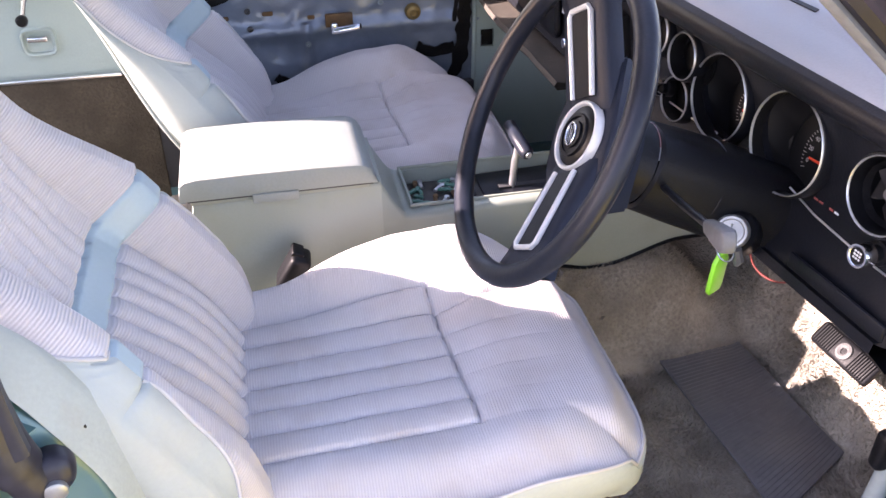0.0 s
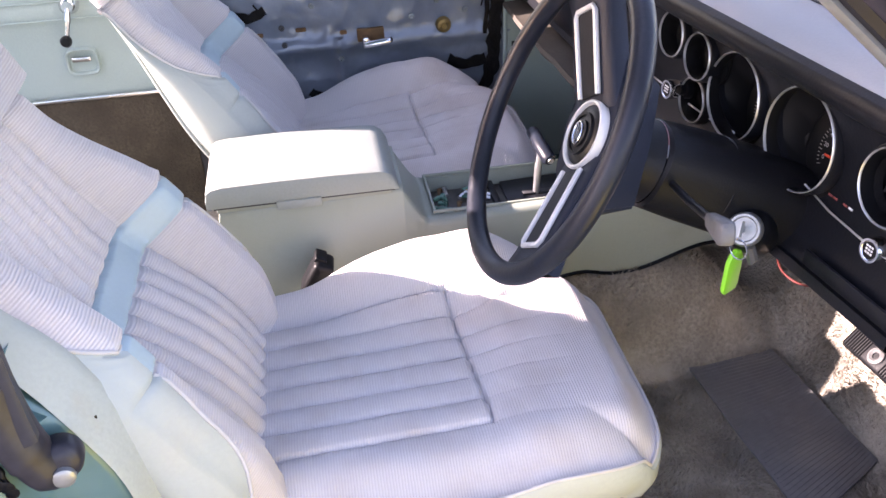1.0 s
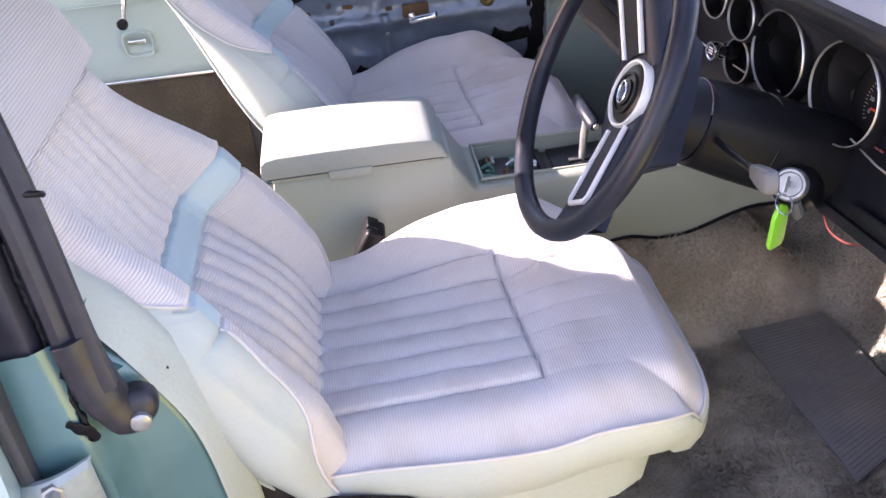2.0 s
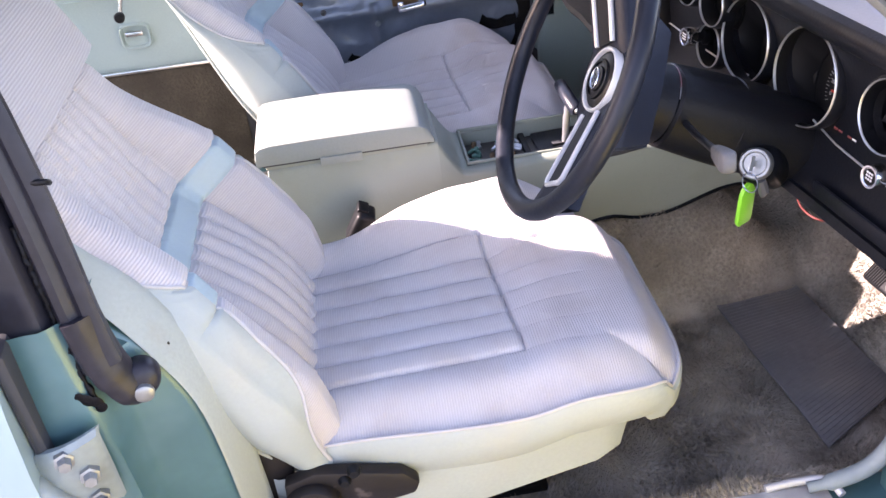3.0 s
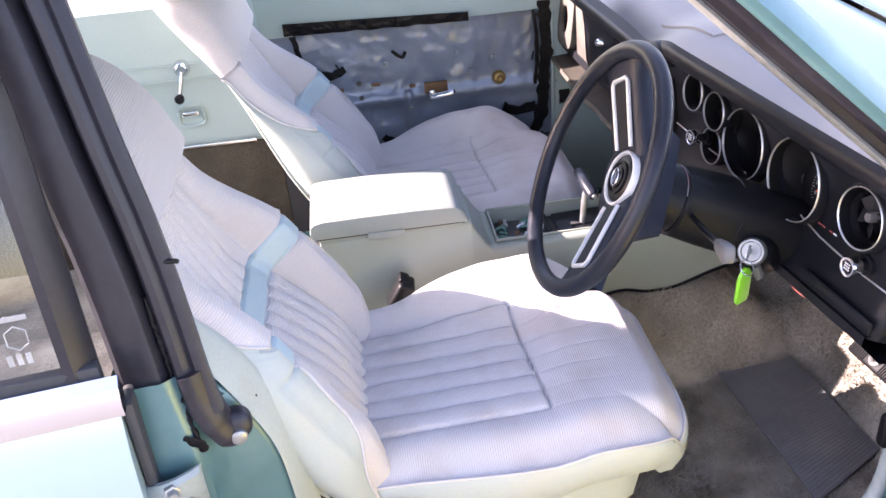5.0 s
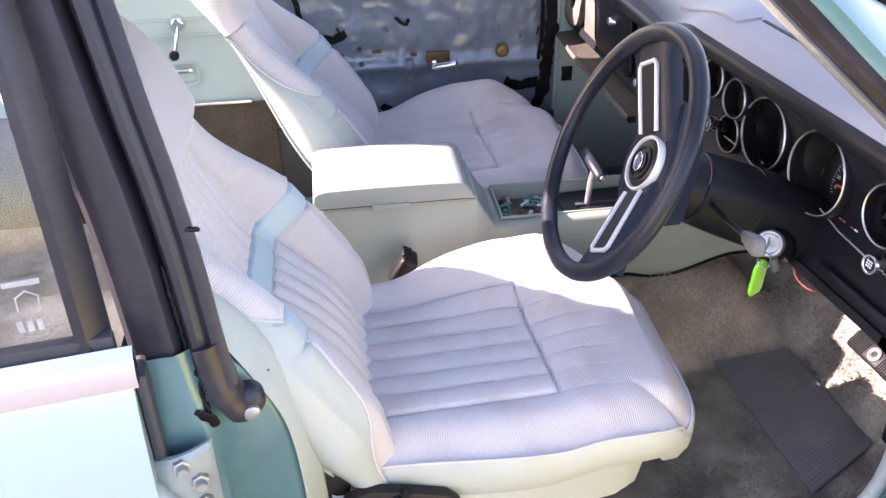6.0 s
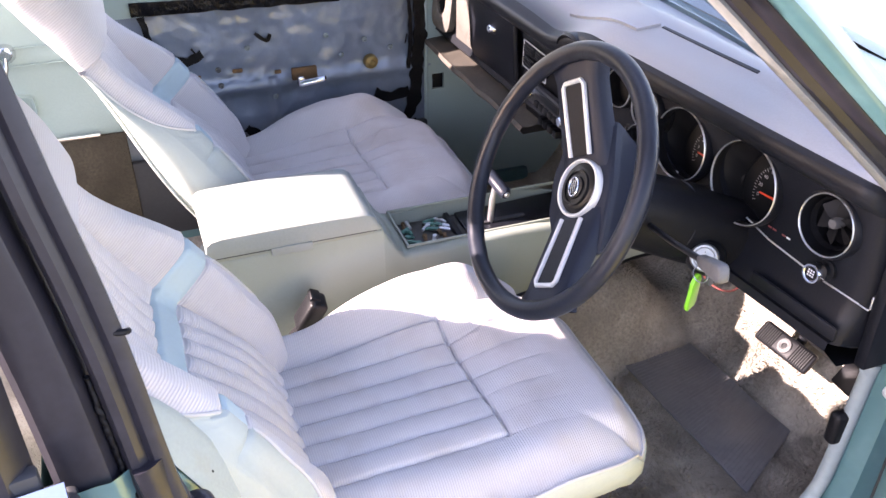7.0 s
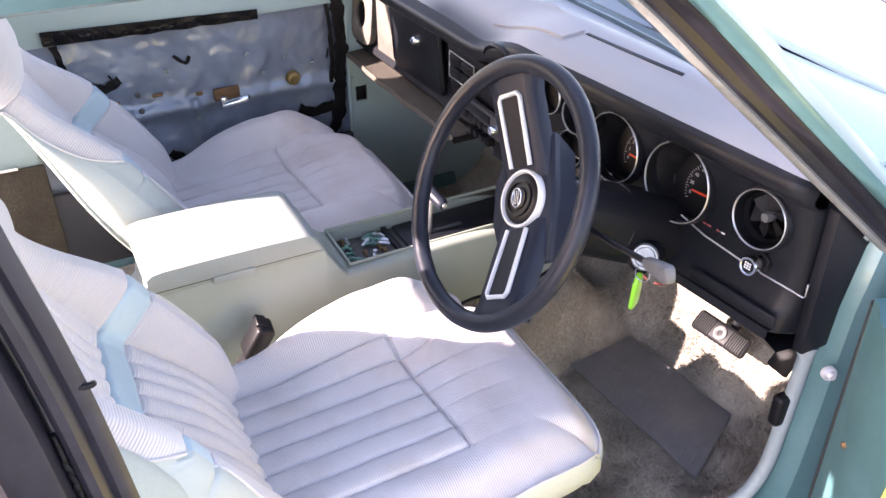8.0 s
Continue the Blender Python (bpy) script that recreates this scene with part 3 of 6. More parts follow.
def make_carpet():
    bm = bmesh.new()
    ys = [-0.655 + 1.31 * i / 70 for i in range(71)]
    xs = [-1.18 + 2.33 * i / 110 for i in range(111)]
    rows = [[carpet_at(x, y) for y in ys] for x in xs]
    sheet(bm, rows)
    # the front board goes on up behind the dash
    top = rows[-1]
    sheet(bm, [top, [(p[0] + 0.08, p[1], p[2] + 0.16) for p in top], [(p[0] + 0.12, p[1], p[2] + 0.5) for p in top]])
    bmesh.ops.remove_doubles(bm, verts=bm.verts, dist=1e-5)
    c = part("carpet", bm, "carpet")
    tagged(c, "worn grey-brown carpet over the floor and tunnel", "carpet")
    # matted tufts, leaning in patches
    rnd = random.Random(11)
    verts, faces = [], []
    for _ in range(70000):
        x, y = rnd.uniform(0.12, 1.15), rnd.uniform(-0.654, -0.06)
        p = carpet_at(x, y)
        a, h = rnd.uniform(0, 6.28), rnd.uniform(0.004, 0.011)
        q = Vector((x * 11, y * 11, 0))
        lean = Vector((noise.noise(q) * 0.016 + rnd.uniform(-0.005, 0.005), noise.noise(q + Vector((5, 2, 9))) * 0.016 + rnd.uniform(-0.005, 0.005), h))
        w = Vector((math.cos(a), math.sin(a), 0)) * 0.0013
        k = len(verts)
        verts += [p + w, p - w, p + lean]
        faces.append((k, k + 1, k + 2))
    me = bpy.data.meshes.new("carpet_pile")
    me.from_pydata(verts, [], faces)
    me.materials.append(M["carpet"])
    t = new("carpet_pile", me)
    tagged(t, "matted pile of the grey-brown carpet", "carpet pile", kind="stuff")


make_carpet()


def make_mat():
    ob = thing("floor_mat", (0.95, -0.32, 0.01), "dark grey ribbed rubber mat on the driver's floor", "floor mat")
    bm = bmesh.new()
    c = [Vector((0.846, -0.165, 0)), Vector((1.013, -0.150, 0)), Vector((1.045, -0.455, 0)), Vector((0.877, -0.550, 0))]
    n, k = 60, 16
    rows = []
    for i in range(n + 1):
        t = i / n
        row = []
        for j in range(k + 1):
            s = j / k
            p = c[0].lerp(c[3], t).lerp(c[1].lerp(c[2], t), s)
            row.append((p.x, p.y, 0.012 + 0.004 * noise.noise(Vector((p.x * 8, p.y * 8, 7))) + 0.004 * step(0.9, 1.0, s)))
        rows.append(row)
    sheet(bm, rows, thick=(0, 0, 0.004))
    base = part("mat_base", bm, "rubber_mat", ob)
    for i in range(44):
        t = (i + 0.5) / 44
        a, b = c[0].lerp(c[3], t), c[1].lerp(c[2], t)
        if (i % 3) == 2 and 0.3 < t < 0.8:
            b = a.lerp(b, 0.93)
        bm = bmesh.new()
        pts = [a.lerp(b, 0.03 + 0.94 * s / 8) for s in range(9)]
        tube(bm, [(p.x, p.y, 0.0165 + 0.004 * noise.noise(Vector((p.x * 8, p.y * 8, 7))) + 0.004 * step(0.9, 1.0, s / 8)) for s, p in enumerate(pts)], 0.0011, 5)
        part("rib", bm, "rubber_mat", ob)


make_mat()


# ---- seats ----
SEAT_HALF = 0.235


def cushion_point(a, b):
    """Upper side of the cushion: a from back (0) to front (1), b across (-1 to 1, outer side first). Local metres."""
    # plan: rounded front corners, slightly narrower back
    u, v = 2 * a - 1, b
    e = 5.5 if v < 0 else 4.2
    if u > 0:
        k = (abs(u) ** e + abs(v) ** e) ** (1 / e)
        m = max(abs(u), abs(v))
        q = m / k if k > 1e-9 else 1
        q = 1 + (q - 1) * step(0.0, 0.6, u) * 1.0
    else:
        q = 1
    x = 0.255 + (0.265 if u > 0 else 0.25) * u * q
    half = SEAT_HALF * (0.90 + 0.10 * step(0.0, 0.55, a))
    y = half * v * q
    # height: dished insert, raised sides, round edges
    front = 0.045 * step(0.80, 1.0, u if u > 0 else 0.0) ** 1.7
    side = 0.05 * step(0.89, 1.0, v) ** 1.8 if v > 0 else 0.034 * step(0.62, 1.0, -v) ** 1.5
    edge = math.hypot(front, side)
    z = 0.315 - 0.022 * (1 - a) + (0.022 if y > 0 else 0.005) * step(0.133, 0.19, abs(y)) * (1 - 0.8 * step(0.66, 0.88, a)) - edge
    z += 0.014 * step(0.55, 0.72, a) - (0.022 - 0.012 * step(0.8, 0.4, v)) * step(0.78, 1.0, a)
    # the side by the tunnel is fuller
    z += 0.024 * step(0.12, 0.55, a) * (1 - 0.6 * step(0.8, 1.0, a)) * step(0.15, 0.75, v) * (1 - 0.5 * step(0.9, 1.0, v))
    z += 0.012 * bell(a - 0.27, 0.13) * step(0.5, 0.95, v)
    z += 0.027 * step(0.14, 0.50, a) * (1 - step(0.58, 0.84, a)) * step(0.40, 0.85, v)
    z -= 0.010 * step(0.62, 0.85, a) * step(0.4, 0.9, v)
    return x, y, z


def crease(d, w):
    """Sharp stitched fold."""
    return math.exp(-abs(d) / w)


def cushion_relief(x, y):
    """Stitch lines and pleats."""
    d = 0.0
    seam = 0.297 - 0.075 * y
    if x < seam:
        d += 0.0070 * crease(abs(y) - 0.133, 0.0026)
    if abs(y) < 0.137:
        d += 0.0080 * crease(x - seam, 0.0026)
    if x < seam and abs(y) < 0.139:
        for k in range(1, 6):
            d += 0.0050 * crease(y + 0.133 - 0.0443 * k, 0.0028)
        d -= (0.003 + 0.0024 * abs(math.sin(math.pi * (y + 0.133) / 0.0443))) * step(0.139, 0.129, abs(y)) * step(seam, seam - 0.008, x)
    elif abs(y) < 0.15 and x >= seam:
        fan = 1 + 0.9 * (x - 0.292)
        soft = (0.25 + 0.75 * step(-0.11, 0.05, y)) * (1 - step(0.37, 0.46, x))
        for k in range(0, 7):
            d += 0.0045 * crease(y / fan + 0.133 - 0.0443 * k, 0.0032) * soft
    return d


def make_cushion(parent, m):
    bm = bmesh.new()
    na, nb = 230, 270
    rows = []
    for i in range(na + 1):
        row = []
        for j in range(nb + 1):
            x, y, z = cushion_point(i / na, 2 * j / nb - 1)
            z -= cushion_relief(x, y)
            z += 0.0025 * noise.noise(Vector((x * 14, y * 14, 1)))
            row.append((x, y, z))
        rows.append(row)
    sheet(bm, rows)
    part("cushion_cover", bm, "cloth_cushion", parent, "pale lilac-grey ribbed cloth, faintly stained", m=m, angle=60)
    # edge line of the cover
    front = [cushion_point(0.02 + 0.98 * i / 40, -1) for i in range(41)] + [cushion_point(1, -1 + 2 * j / 40) for j in range(1, 40)] + [cushion_point(0.02 + 0.98 * (1 - i / 40), 1) for i in range(41)]
    bm = bmesh.new()
    tube(bm, [(x, y, z + 0.001) for x, y, z in front], 0.0024, 8)
    part("piping", bm, "piping", parent, m=m)
    # vinyl skirt
    bm = bmesh.new()
    rows = []
    for dz, inn in ((0.0, 0.0), (0.006, -0.004), (0.03, -0.004), (0.06, 0.006), (0.078, 0.022)):
        rows.append([(0.255 + (x - 0.255) * (1 - inn / 0.25), y * (1 - inn / SEAT_HALF) + (0.20 * min(dz, 0.06) + inn if y > 0.15 else 0.0), z - dz - 0.022 * step(0.5, 0.05, x) * dz / 0.078) for x, y, z in front])
    sheet(bm, rows)
    part("skirt", bm, "vinyl", parent, "pale grey-green vinyl skirt, soiled at the corner", m=m)
    # base below
    bm = bmesh.new()
    base = [(-0.07, -0.205), (-0.05, -0.216), (0.40, -0.213), (0.44, -0.19), (0.45, 0.20), (0.40, 0.228), (-0.06, 0.226)]
    def foot(x):
        return 0.04 + 0.105 * step(0.02, 0.16, x)
    sheet(bm, [[(x, y, 0.222) for x, y in base], [(x - 0.008, y * 0.985, foot(x) + 0.035) for x, y in base], [(x - 0.014, y * 0.975, foot(x)) for x, y in base], [(x - 0.03, y * 0.90, foot(x) - 0.006) for x, y in base]], closed=True)
    part("base", bm, "vinyl", parent, m=m)
    for side in (-1, 1):
        bm = bmesh.new()
        box(bm, (0.0, side * 0.12 - 0.010, 0.004), (0.33, side * 0.12 + 0.010, 0.022), 0.004)
        part("rail", bm, "black_plastic", parent, m=m)
        for x in (0.06, 0.30):
            bm = bmesh.new()
            box(bm, (x - 0.02, side * 0.12 - 0.006, 0.028), (x + 0.02, side * 0.12 + 0.006, 0.115), 0.002)
            part("bracket", bm, "black_plastic", parent, m=m)


BACK_LEN = 0.525
BACK_TOP = 0.79
BAND = 0.268, 0.314


def back_half(w):
    """Half the width of the back at height w along it."""
    if w < BACK_LEN:
        return 0.215 + 0.02 * step(0, 0.12, w) - 0.045 * step(0.25, 0.525, w)
    t = (w - BACK_LEN) / (BACK_TOP - BACK_LEN)
    return 0.19 * (1 - 0.10 * step(0.0, 0.5, t)) * math.sqrt(max(0.0, 1 - (max(0.0, t - 0.35) / 0.655) ** 2.6))


def back_rear(w):
    """Depth of the rear side of the shell."""
    return -0.100 + 0.045 * step(0.18, 0.56, w)


def back_front(v, w):
    """Depth of the front of the back: v across (-1 to 1), w along it."""
    ay = abs(v)
    d = -0.012 + 0.050 * step(0.53, 0.74, ay) * (0.35 + 0.65 * step(0.0, 0.12, w)) * (1 - 0.75 * step(0.30, 0.48, w))
    d += (0.020 * bell(w - 0.16, 0.12) - 0.026 * bell(w - 0.31, 0.13)) * (1 - step(0.46, 0.66, ay))
    d -= 0.030 * step(0.82, 1.0, ay) ** 1.6
    d -= 0.006 * (bell(w - BAND[0], 0.003) + bell(w - BAND[1], 0.003)) * (1 - step(0.85, 1.0, ay))
    if not BAND[0] < w < BAND[1]:
        d -= 0.010 * crease(ay - 0.56, 0.012) * (1 - 0.4 * step(0.44, 0.5, w))
        if ay < 0.56:
            d += 0.0032 * (abs(math.sin(math.pi * (v + 0.56) / 0.16)) - 0.5) * (1 - bell(w - 0.291, 0.028))
        if ay < 0.57:
            for k in range(1, 7):
                d -= 0.0090 * crease(v - (-0.56 + 1.12 * k / 7), 0.018) * (1 - 0.5 * step(0.44, 0.5, w)) * (1 - bell(w - 0.291, 0.028))
    d -= 0.010 * bell(w - BACK_LEN, 0.008)
    return d + 0.002 * noise.noise(Vector((v * 3, w * 15, 5)))


def back_point(g, w):
    """Point of the back's outside: |g| up to 1 across the front, 1 to 2 round the side to the rear edge."""
    half = back_half(w)
    if abs(g) <= 1:
        return Vector((back_front(g, w), half * g, w))
    s, sgn = abs(g) - 1, math.copysign(1, g)
    f = Vector((back_front(sgn, w), half * sgn, w))
    r = Vector((back_rear(w) + 0.020, half * sgn, w))
    p = f.lerp(r, s)
    p.y += sgn * (0.014 * math.sin(math.pi * s) - 0.016 * s ** 3)
    return p


def cloth_split(g):
    """Height at which the upper cloth begins."""
    a = abs(g)
    if a < 0.84:
        return BAND[1]
    return BAND[1] + 0.205 * step(0.84, 1.24, a) - 0.010 * step(1.5, 2.0, a)


def lower_split(w):
    """How far round the lower cloth goes at a height."""
    t = w / BAND[0]
    return 1.04 - 0.18 * step(0.0, 0.7, t) - 0.05 * step(0.7, 1.0, t)


def make_back(parent, m):
    """Local: x forward out of the back, y across, z along it."""
    across = [i / 130 - 1 for i in range(261)]
    round_side = [1 + i / 26 for i in range(27)]

    def cover(name, rows, mat, label="", to=parent):
        bm = bmesh.new()
        sheet(bm, rows)
        return part(name, bm, mat, to, label, m=m, angle=60)

    ws = [BAND[0] * i / 52 for i in range(53)]
    cover("lower_cover", [[back_point(v * lower_split(w), w) for v in across] for w in ws], "cloth_back", "pale lilac-grey pleated cloth")
    cover("band", [[back_point(0.84 * v, BAND[0] + (cloth_split(0.84 * v) - BAND[0]) * i / 10) for v in across] for i in range(11)], "vinyl_blue", "pale blue vinyl band")
    every = [-g for g in round_side[:0:-1]] + across + round_side[1:]
    cover("upper_cover", [[back_point(g, cloth_split(g) + (BACK_LEN - cloth_split(g)) * i / 42) for g in every] for i in range(43)], "cloth_back", "pale lilac-grey pleated cloth")
    # shell: both sides and the rear
    shell = bmesh.new()
    for sgn in (-1, 1):
        rows = []
        for w in ws:
            lo = lower_split(w)
            rows.append([back_point(sgn * (lo + (2 - lo) * i / 30), w) for i in range(31)])
        sheet(shell, rows)
        sheet(shell, [[back_point(sgn * g, BAND[0] + (cloth_split(g) - BAND[0]) * i / 16) for g in [0.84, 0.88, 0.92, 0.96] + round_side] for i in range(17)])
    rows = []
    for i in range(41):
        w = -0.03 + (BACK_LEN + 0.03) * i / 40
        e = back_point(2, max(0.0, w))
        rows.append([(e.x - 0.020 * (1 - abs(k) ** 6), e.y * k, w) for k in [j / 12 - 1 for j in range(25)]])
    sheet(shell, rows)
    # closed foot of the back
    foot = [back_point(g, 0.0) for g in [-2 + 4 * j / 40 for j in range(41)]]
    sheet(shell, [foot, [(p.x * 0.9 - 0.012, p.y * 0.97, -0.03) for p in foot], [(p.x * 0.4 - 0.03, p.y * 0.8, -0.05) for p in foot]])
    bmesh.ops.remove_doubles(shell, verts=shell.verts, dist=2e-4)
    part("shell", shell, "vinyl", parent, "pale grey-green vinyl shell", m=m, angle=50)
    # head rest: a rounded pad standing forward of the back
    bm = bmesh.new()
    rows = []
    for i in range(47):
        t = math.sin(math.pi / 2 * i / 46)
        w = BACK_LEN + (BACK_TOP - BACK_LEN) * t
        half = back_half(w) + 0.012 * (1 - t)
        thin = math.sqrt(max(0.0, 1 - max(0.0, (t - 0.3) / 0.702) ** 2.2))
        mid = -0.016 - 0.010 * t
        fwd = mid + (0.030 + 0.048 * math.sin(math.pi * min(1, t * 0.7 + 0.12))) * thin
        aft = mid - (0.034 + 0.012 * t) * thin
        ring = []
        for k in range(72):
            a = 2 * math.pi * k / 72
            c, s = math.cos(a), math.sin(a)
            e = 0.55
            px = math.copysign(abs(c) ** e, c)
            py = math.copysign(abs(s) ** 0.62, s)
            ring.append((mid + (fwd - mid if px > 0 else mid - aft) * px + 0.0015 * noise.noise(Vector((a, w * 12, 8))), half * py, w))
        rows.append(ring)
    sheet(bm, rows, closed=True)
    bmesh.ops.remove_doubles(bm, verts=bm.verts, dist=4e-4)
    part("head_rest", bm, "cloth_head", parent, "grey ribbed cloth head rest", m=m, angle=60)
    # piping along both splits
    for sgn in (-1, 1):
        bm = bmesh.new()
        tube(bm, [back_point(sgn * lower_split(w), w) + Vector((0.001, sgn * 0.001, 0)) for w in ws[1::3]], 0.0026, 7)
        part("piping", bm, "piping", parent, m=m)
        bm = bmesh.new()
        tube(bm, [back_point(sgn * g, cloth_split(g)) + Vector((0, sgn * 0.001, 0)) for g in [0.80 + 1.20 * i / 44 for i in range(45)]], 0.0024, 7)
        part("piping", bm, "piping", parent, m=m)
        bm = bmesh.new()
        tube(bm, [back_point(sgn * 2, BACK_LEN * i / 24) + Vector((-0.002, sgn * 0.001, 0)) for i in range(25)], 0.0030, 7)
        part("piping", bm, "vinyl", parent, m=m)


def make_seat(name, at, recline, label, back=0.0):
    ob = thing(name, (at[0] + 0.25, at[1], 0.02), label, "car seat", "front seats")
    make_cushion(ob, Matrix.Translation((at[0], at[1], 0)))
    make_back(ob, Matrix.Translation((at[0] + 0.048 + back, at[1], 0.255)) @ pose(0, 0, 0, 0, -recline, 0))
    return ob


driver = make_seat("driver_seat", (0.10, -0.402), 32.5, "pale lilac-grey ribbed cloth front seat with blue band")
passenger = make_seat("passenger_seat", (0.148, 0.365), 34.0, "pale lilac-grey cloth front seat with sunlit vinyl shell", 0.025)


def make_recliner():
    """Black hinge cover with its round knob, on the outer side of the driver's seat."""
    at = (0.10, -0.640, 0.20)
    bm = bmesh.new()
    prism(bm, [(0.055, -0.622, 0.165), (0.06, -0.622, 0.235), (0.10, -0.622, 0.248), (0.155, -0.622, 0.238), (0.215, -0.622, 0.222), (0.236, -0.622, 0.200), (0.228, -0.622, 0.180), (0.16, -0.622, 0.168)], (0, -0.022, 0), 0.006)
    c = part("hinge_cover", bm, "hinge_black", driver, "scuffed black plastic hinge cover")
    # dark plate added over the bright slit between seat and pillar trim
    bm = bmesh.new()
    prism(bm, [(0.004, -0.604, 0.160), (0.000, -0.604, 0.235), (0.018, -0.604, 0.285), (0.050, -0.604, 0.290), (0.072, -0.604, 0.235), (0.066, -0.604, 0.160)], (0, -0.010, 0), 0.003)
    part("gap_plate", bm, "hinge_black", driver, "dark plate added to hide the lit slit by the hinge")
    bm = bmesh.new()
    mm = facing((0.092, -0.652, 0.196), (0, -1, 0.25))
    lathe(bm, [(0.0, 0.014), (0.024, 0.014), (0.027, 0.017), (0.033, 0.017), (0.037, 0.012), (0.038, -0.004)], 30, mm)
    part("knob", bm, "hinge_black", c)
    for x, z in ((0.048, 0.185), (0.152, 0.243), (0.138, 0.228)):
        bm = bmesh.new()
        lathe(bm, [(0, 0.012), (0.006, 0.011), (0.009, 0.006), (0.009, 0.0)], 12, facing((x, -0.640, z), (0, -1, 0)))
        part("bolt", bm, "black_trim", c)


make_recliner()


# ---- console ----
def make_console():
    ob = thing("centre_console", (0.4, 0.01, 0.2), "pale green-grey plastic centre console with an armrest lid", "console")
    y0, y1 = -0.078, 0.092
    # side profile, from the rear foot over the top to the front
    upper = smooth_line([(0.052, 0.12), (0.050, 0.30), (0.056, 0.395), (0.075, 0.402), (0.20, 0.405), (0.340, 0.408), (0.352, 0.402), (0.368, 0.375), (0.385, 0.348), (0.402, 0.337), (0.45, 0.337), (0.60, 0.342), (0.72, 0.335), (0.86, 0.30), (0.95, 0.27)], 5)
    low = lambda x: 0.15 + 0.055 * step(0.45, 0.66, x) - 0.012 * step(0.66, 0.72, x) + 0.04 * step(0.74, 0.9, x)
    def top_at(x):
        """Height of the console's upper side forward of the lid."""
        pts = [(p.x, p.y) for p in upper if p.x > 0.40]
        for (xa, za), (xb, zb) in zip(pts, pts[1:]):
            if x <= xb:
                return za + (zb - za) * max(0.0, x - xa) / (xb - xa)
        return pts[-1][1]

    line = [(p.x, p.y) for p in upper if p.x < 0.400]
    line += [(x, top_at(x)) for x in [0.4035, 0.4085, 0.4115] + [0.42 + 0.375 * k / 24 for k in range(25)] + [0.7985, 0.8015, 0.806, 0.83, 0.86, 0.89, 0.92, 0.95]]
    bm = bmesh.new()
    rows = []
    for x, z in line:
        b = min(low(x), z - 0.02)
        sunk = 0.034 if 0.410 < x < 0.800 else 0.0
        rows.append([(x, y0 - 0.012, b), (x, y0 - 0.006, b + (z - b) * 0.5), (x, y0, z - 0.010), (x, y0 + 0.003, z - 0.003), (x, y0 + 0.010, z),
                     (x, -0.0535, z), (x, -0.0515, z - sunk), (x, 0.0735, z - sunk), (x, 0.0755, z),
                     (x, y1 - 0.010, z), (x, y1 - 0.003, z - 0.003), (x, y1, z - 0.010), (x, y1 + 0.006, b + (z - b) * 0.5), (x, y1 + 0.012, b)])
    sheet(bm, rows)
    part("body", bm, "console", ob, "pale green-grey plastic, marked", angle=50)
    # lower front edge strip
    bm = bmesh.new()
    tube(bm, [(x, y0 - 0.013, low(x) - 0.001) for x in [0.45 + 0.5 * k / 30 for k in range(31)]], 0.0035, 6)
    part("edge_strip", bm, "black_plastic", ob)
    # lid: a padded block with an overhang
    bm = bmesh.new()
    prof = [(0.049, 0.411), (0.043, 0.414), (0.041, 0.428), (0.043, 0.440), (0.052, 0.447), (0.070, 0.450), (0.15, 0.451), (0.25, 0.450), (0.316, 0.447), (0.328, 0.444), (0.338, 0.436), (0.346, 0.420), (0.348, 0.412), (0.344, 0.410)]
    rows = []
    half = 0.096
    for t, sq in ((-0.93, 0.0), (-0.985, 0.04), (-1.0, 0.25), (-0.99, 0.70), (-0.965, 0.93), (-0.90, 0.995), (-0.6, 1.0), (-0.2, 1.012), (0.2, 1.012), (0.6, 1.0), (0.90, 0.995), (0.965, 0.93), (0.99, 0.70), (1.0, 0.25), (0.985, 0.04), (0.93, 0.0)):
        rows.append([(x, 0.007 + half * t, 0.411 + (z - 0.411) * sq) for x, z in prof])
    sheet(bm, rows)
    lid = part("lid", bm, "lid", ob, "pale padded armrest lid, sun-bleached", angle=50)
    bm = bmesh.new()
    box(bm, (0.055, -0.080, 0.400), (0.336, 0.094, 0.4125), 0.002)
    part("lid_tray", bm, "console", lid)
    # black strip standing in for the shadow in the gap under the lid
    bm = bmesh.new()
    box(bm, (0.051, -0.0835, 0.4075), (0.341, 0.0975, 0.4118), 0.001)
    part("lid_gap_shade", bm, "rubber", lid)
    bm = bmesh.new()
    box(bm, (0.150, -0.0915, 0.399), (0.222, -0.080, 0.4145), 0.002)
    part("latch", bm, "lid", lid)
    # tray: pale rim, dark well, gear slot
    bm = bmesh.new()
    x0, x1, a, b, z = 0.410, 0.80, -0.052, 0.074, 0.3385
    zf = z - 0.030
    box(bm, (x0 + 0.004, a + 0.002, zf - 0.003), (x1 - 0.004, b - 0.002, zf + 0.003), 0.001)
    part("tray_floor", bm, "tray_grey", ob)
    for lo, hi, mat in (((x0 - 0.006, a - 0.005, z), (x1, a, z + 0.006), "console"), ((x0 - 0.006, b, z), (x1, b + 0.004, z + 0.008), "console"), ((x0 - 0.005, a, z), (x0, b, z + 0.006), "console")):
        bm = bmesh.new()
        box(bm, lo, hi, 0.002)
        part("tray_rim", bm, mat, ob)
    bm = bmesh.new()
    box(bm, (0.520, -0.048, zf + 0.002), (0.532, 0.070, zf + 0.014), 0.003)
    part("divider", bm, "black_plastic", ob)
    bm = bmesh.new()
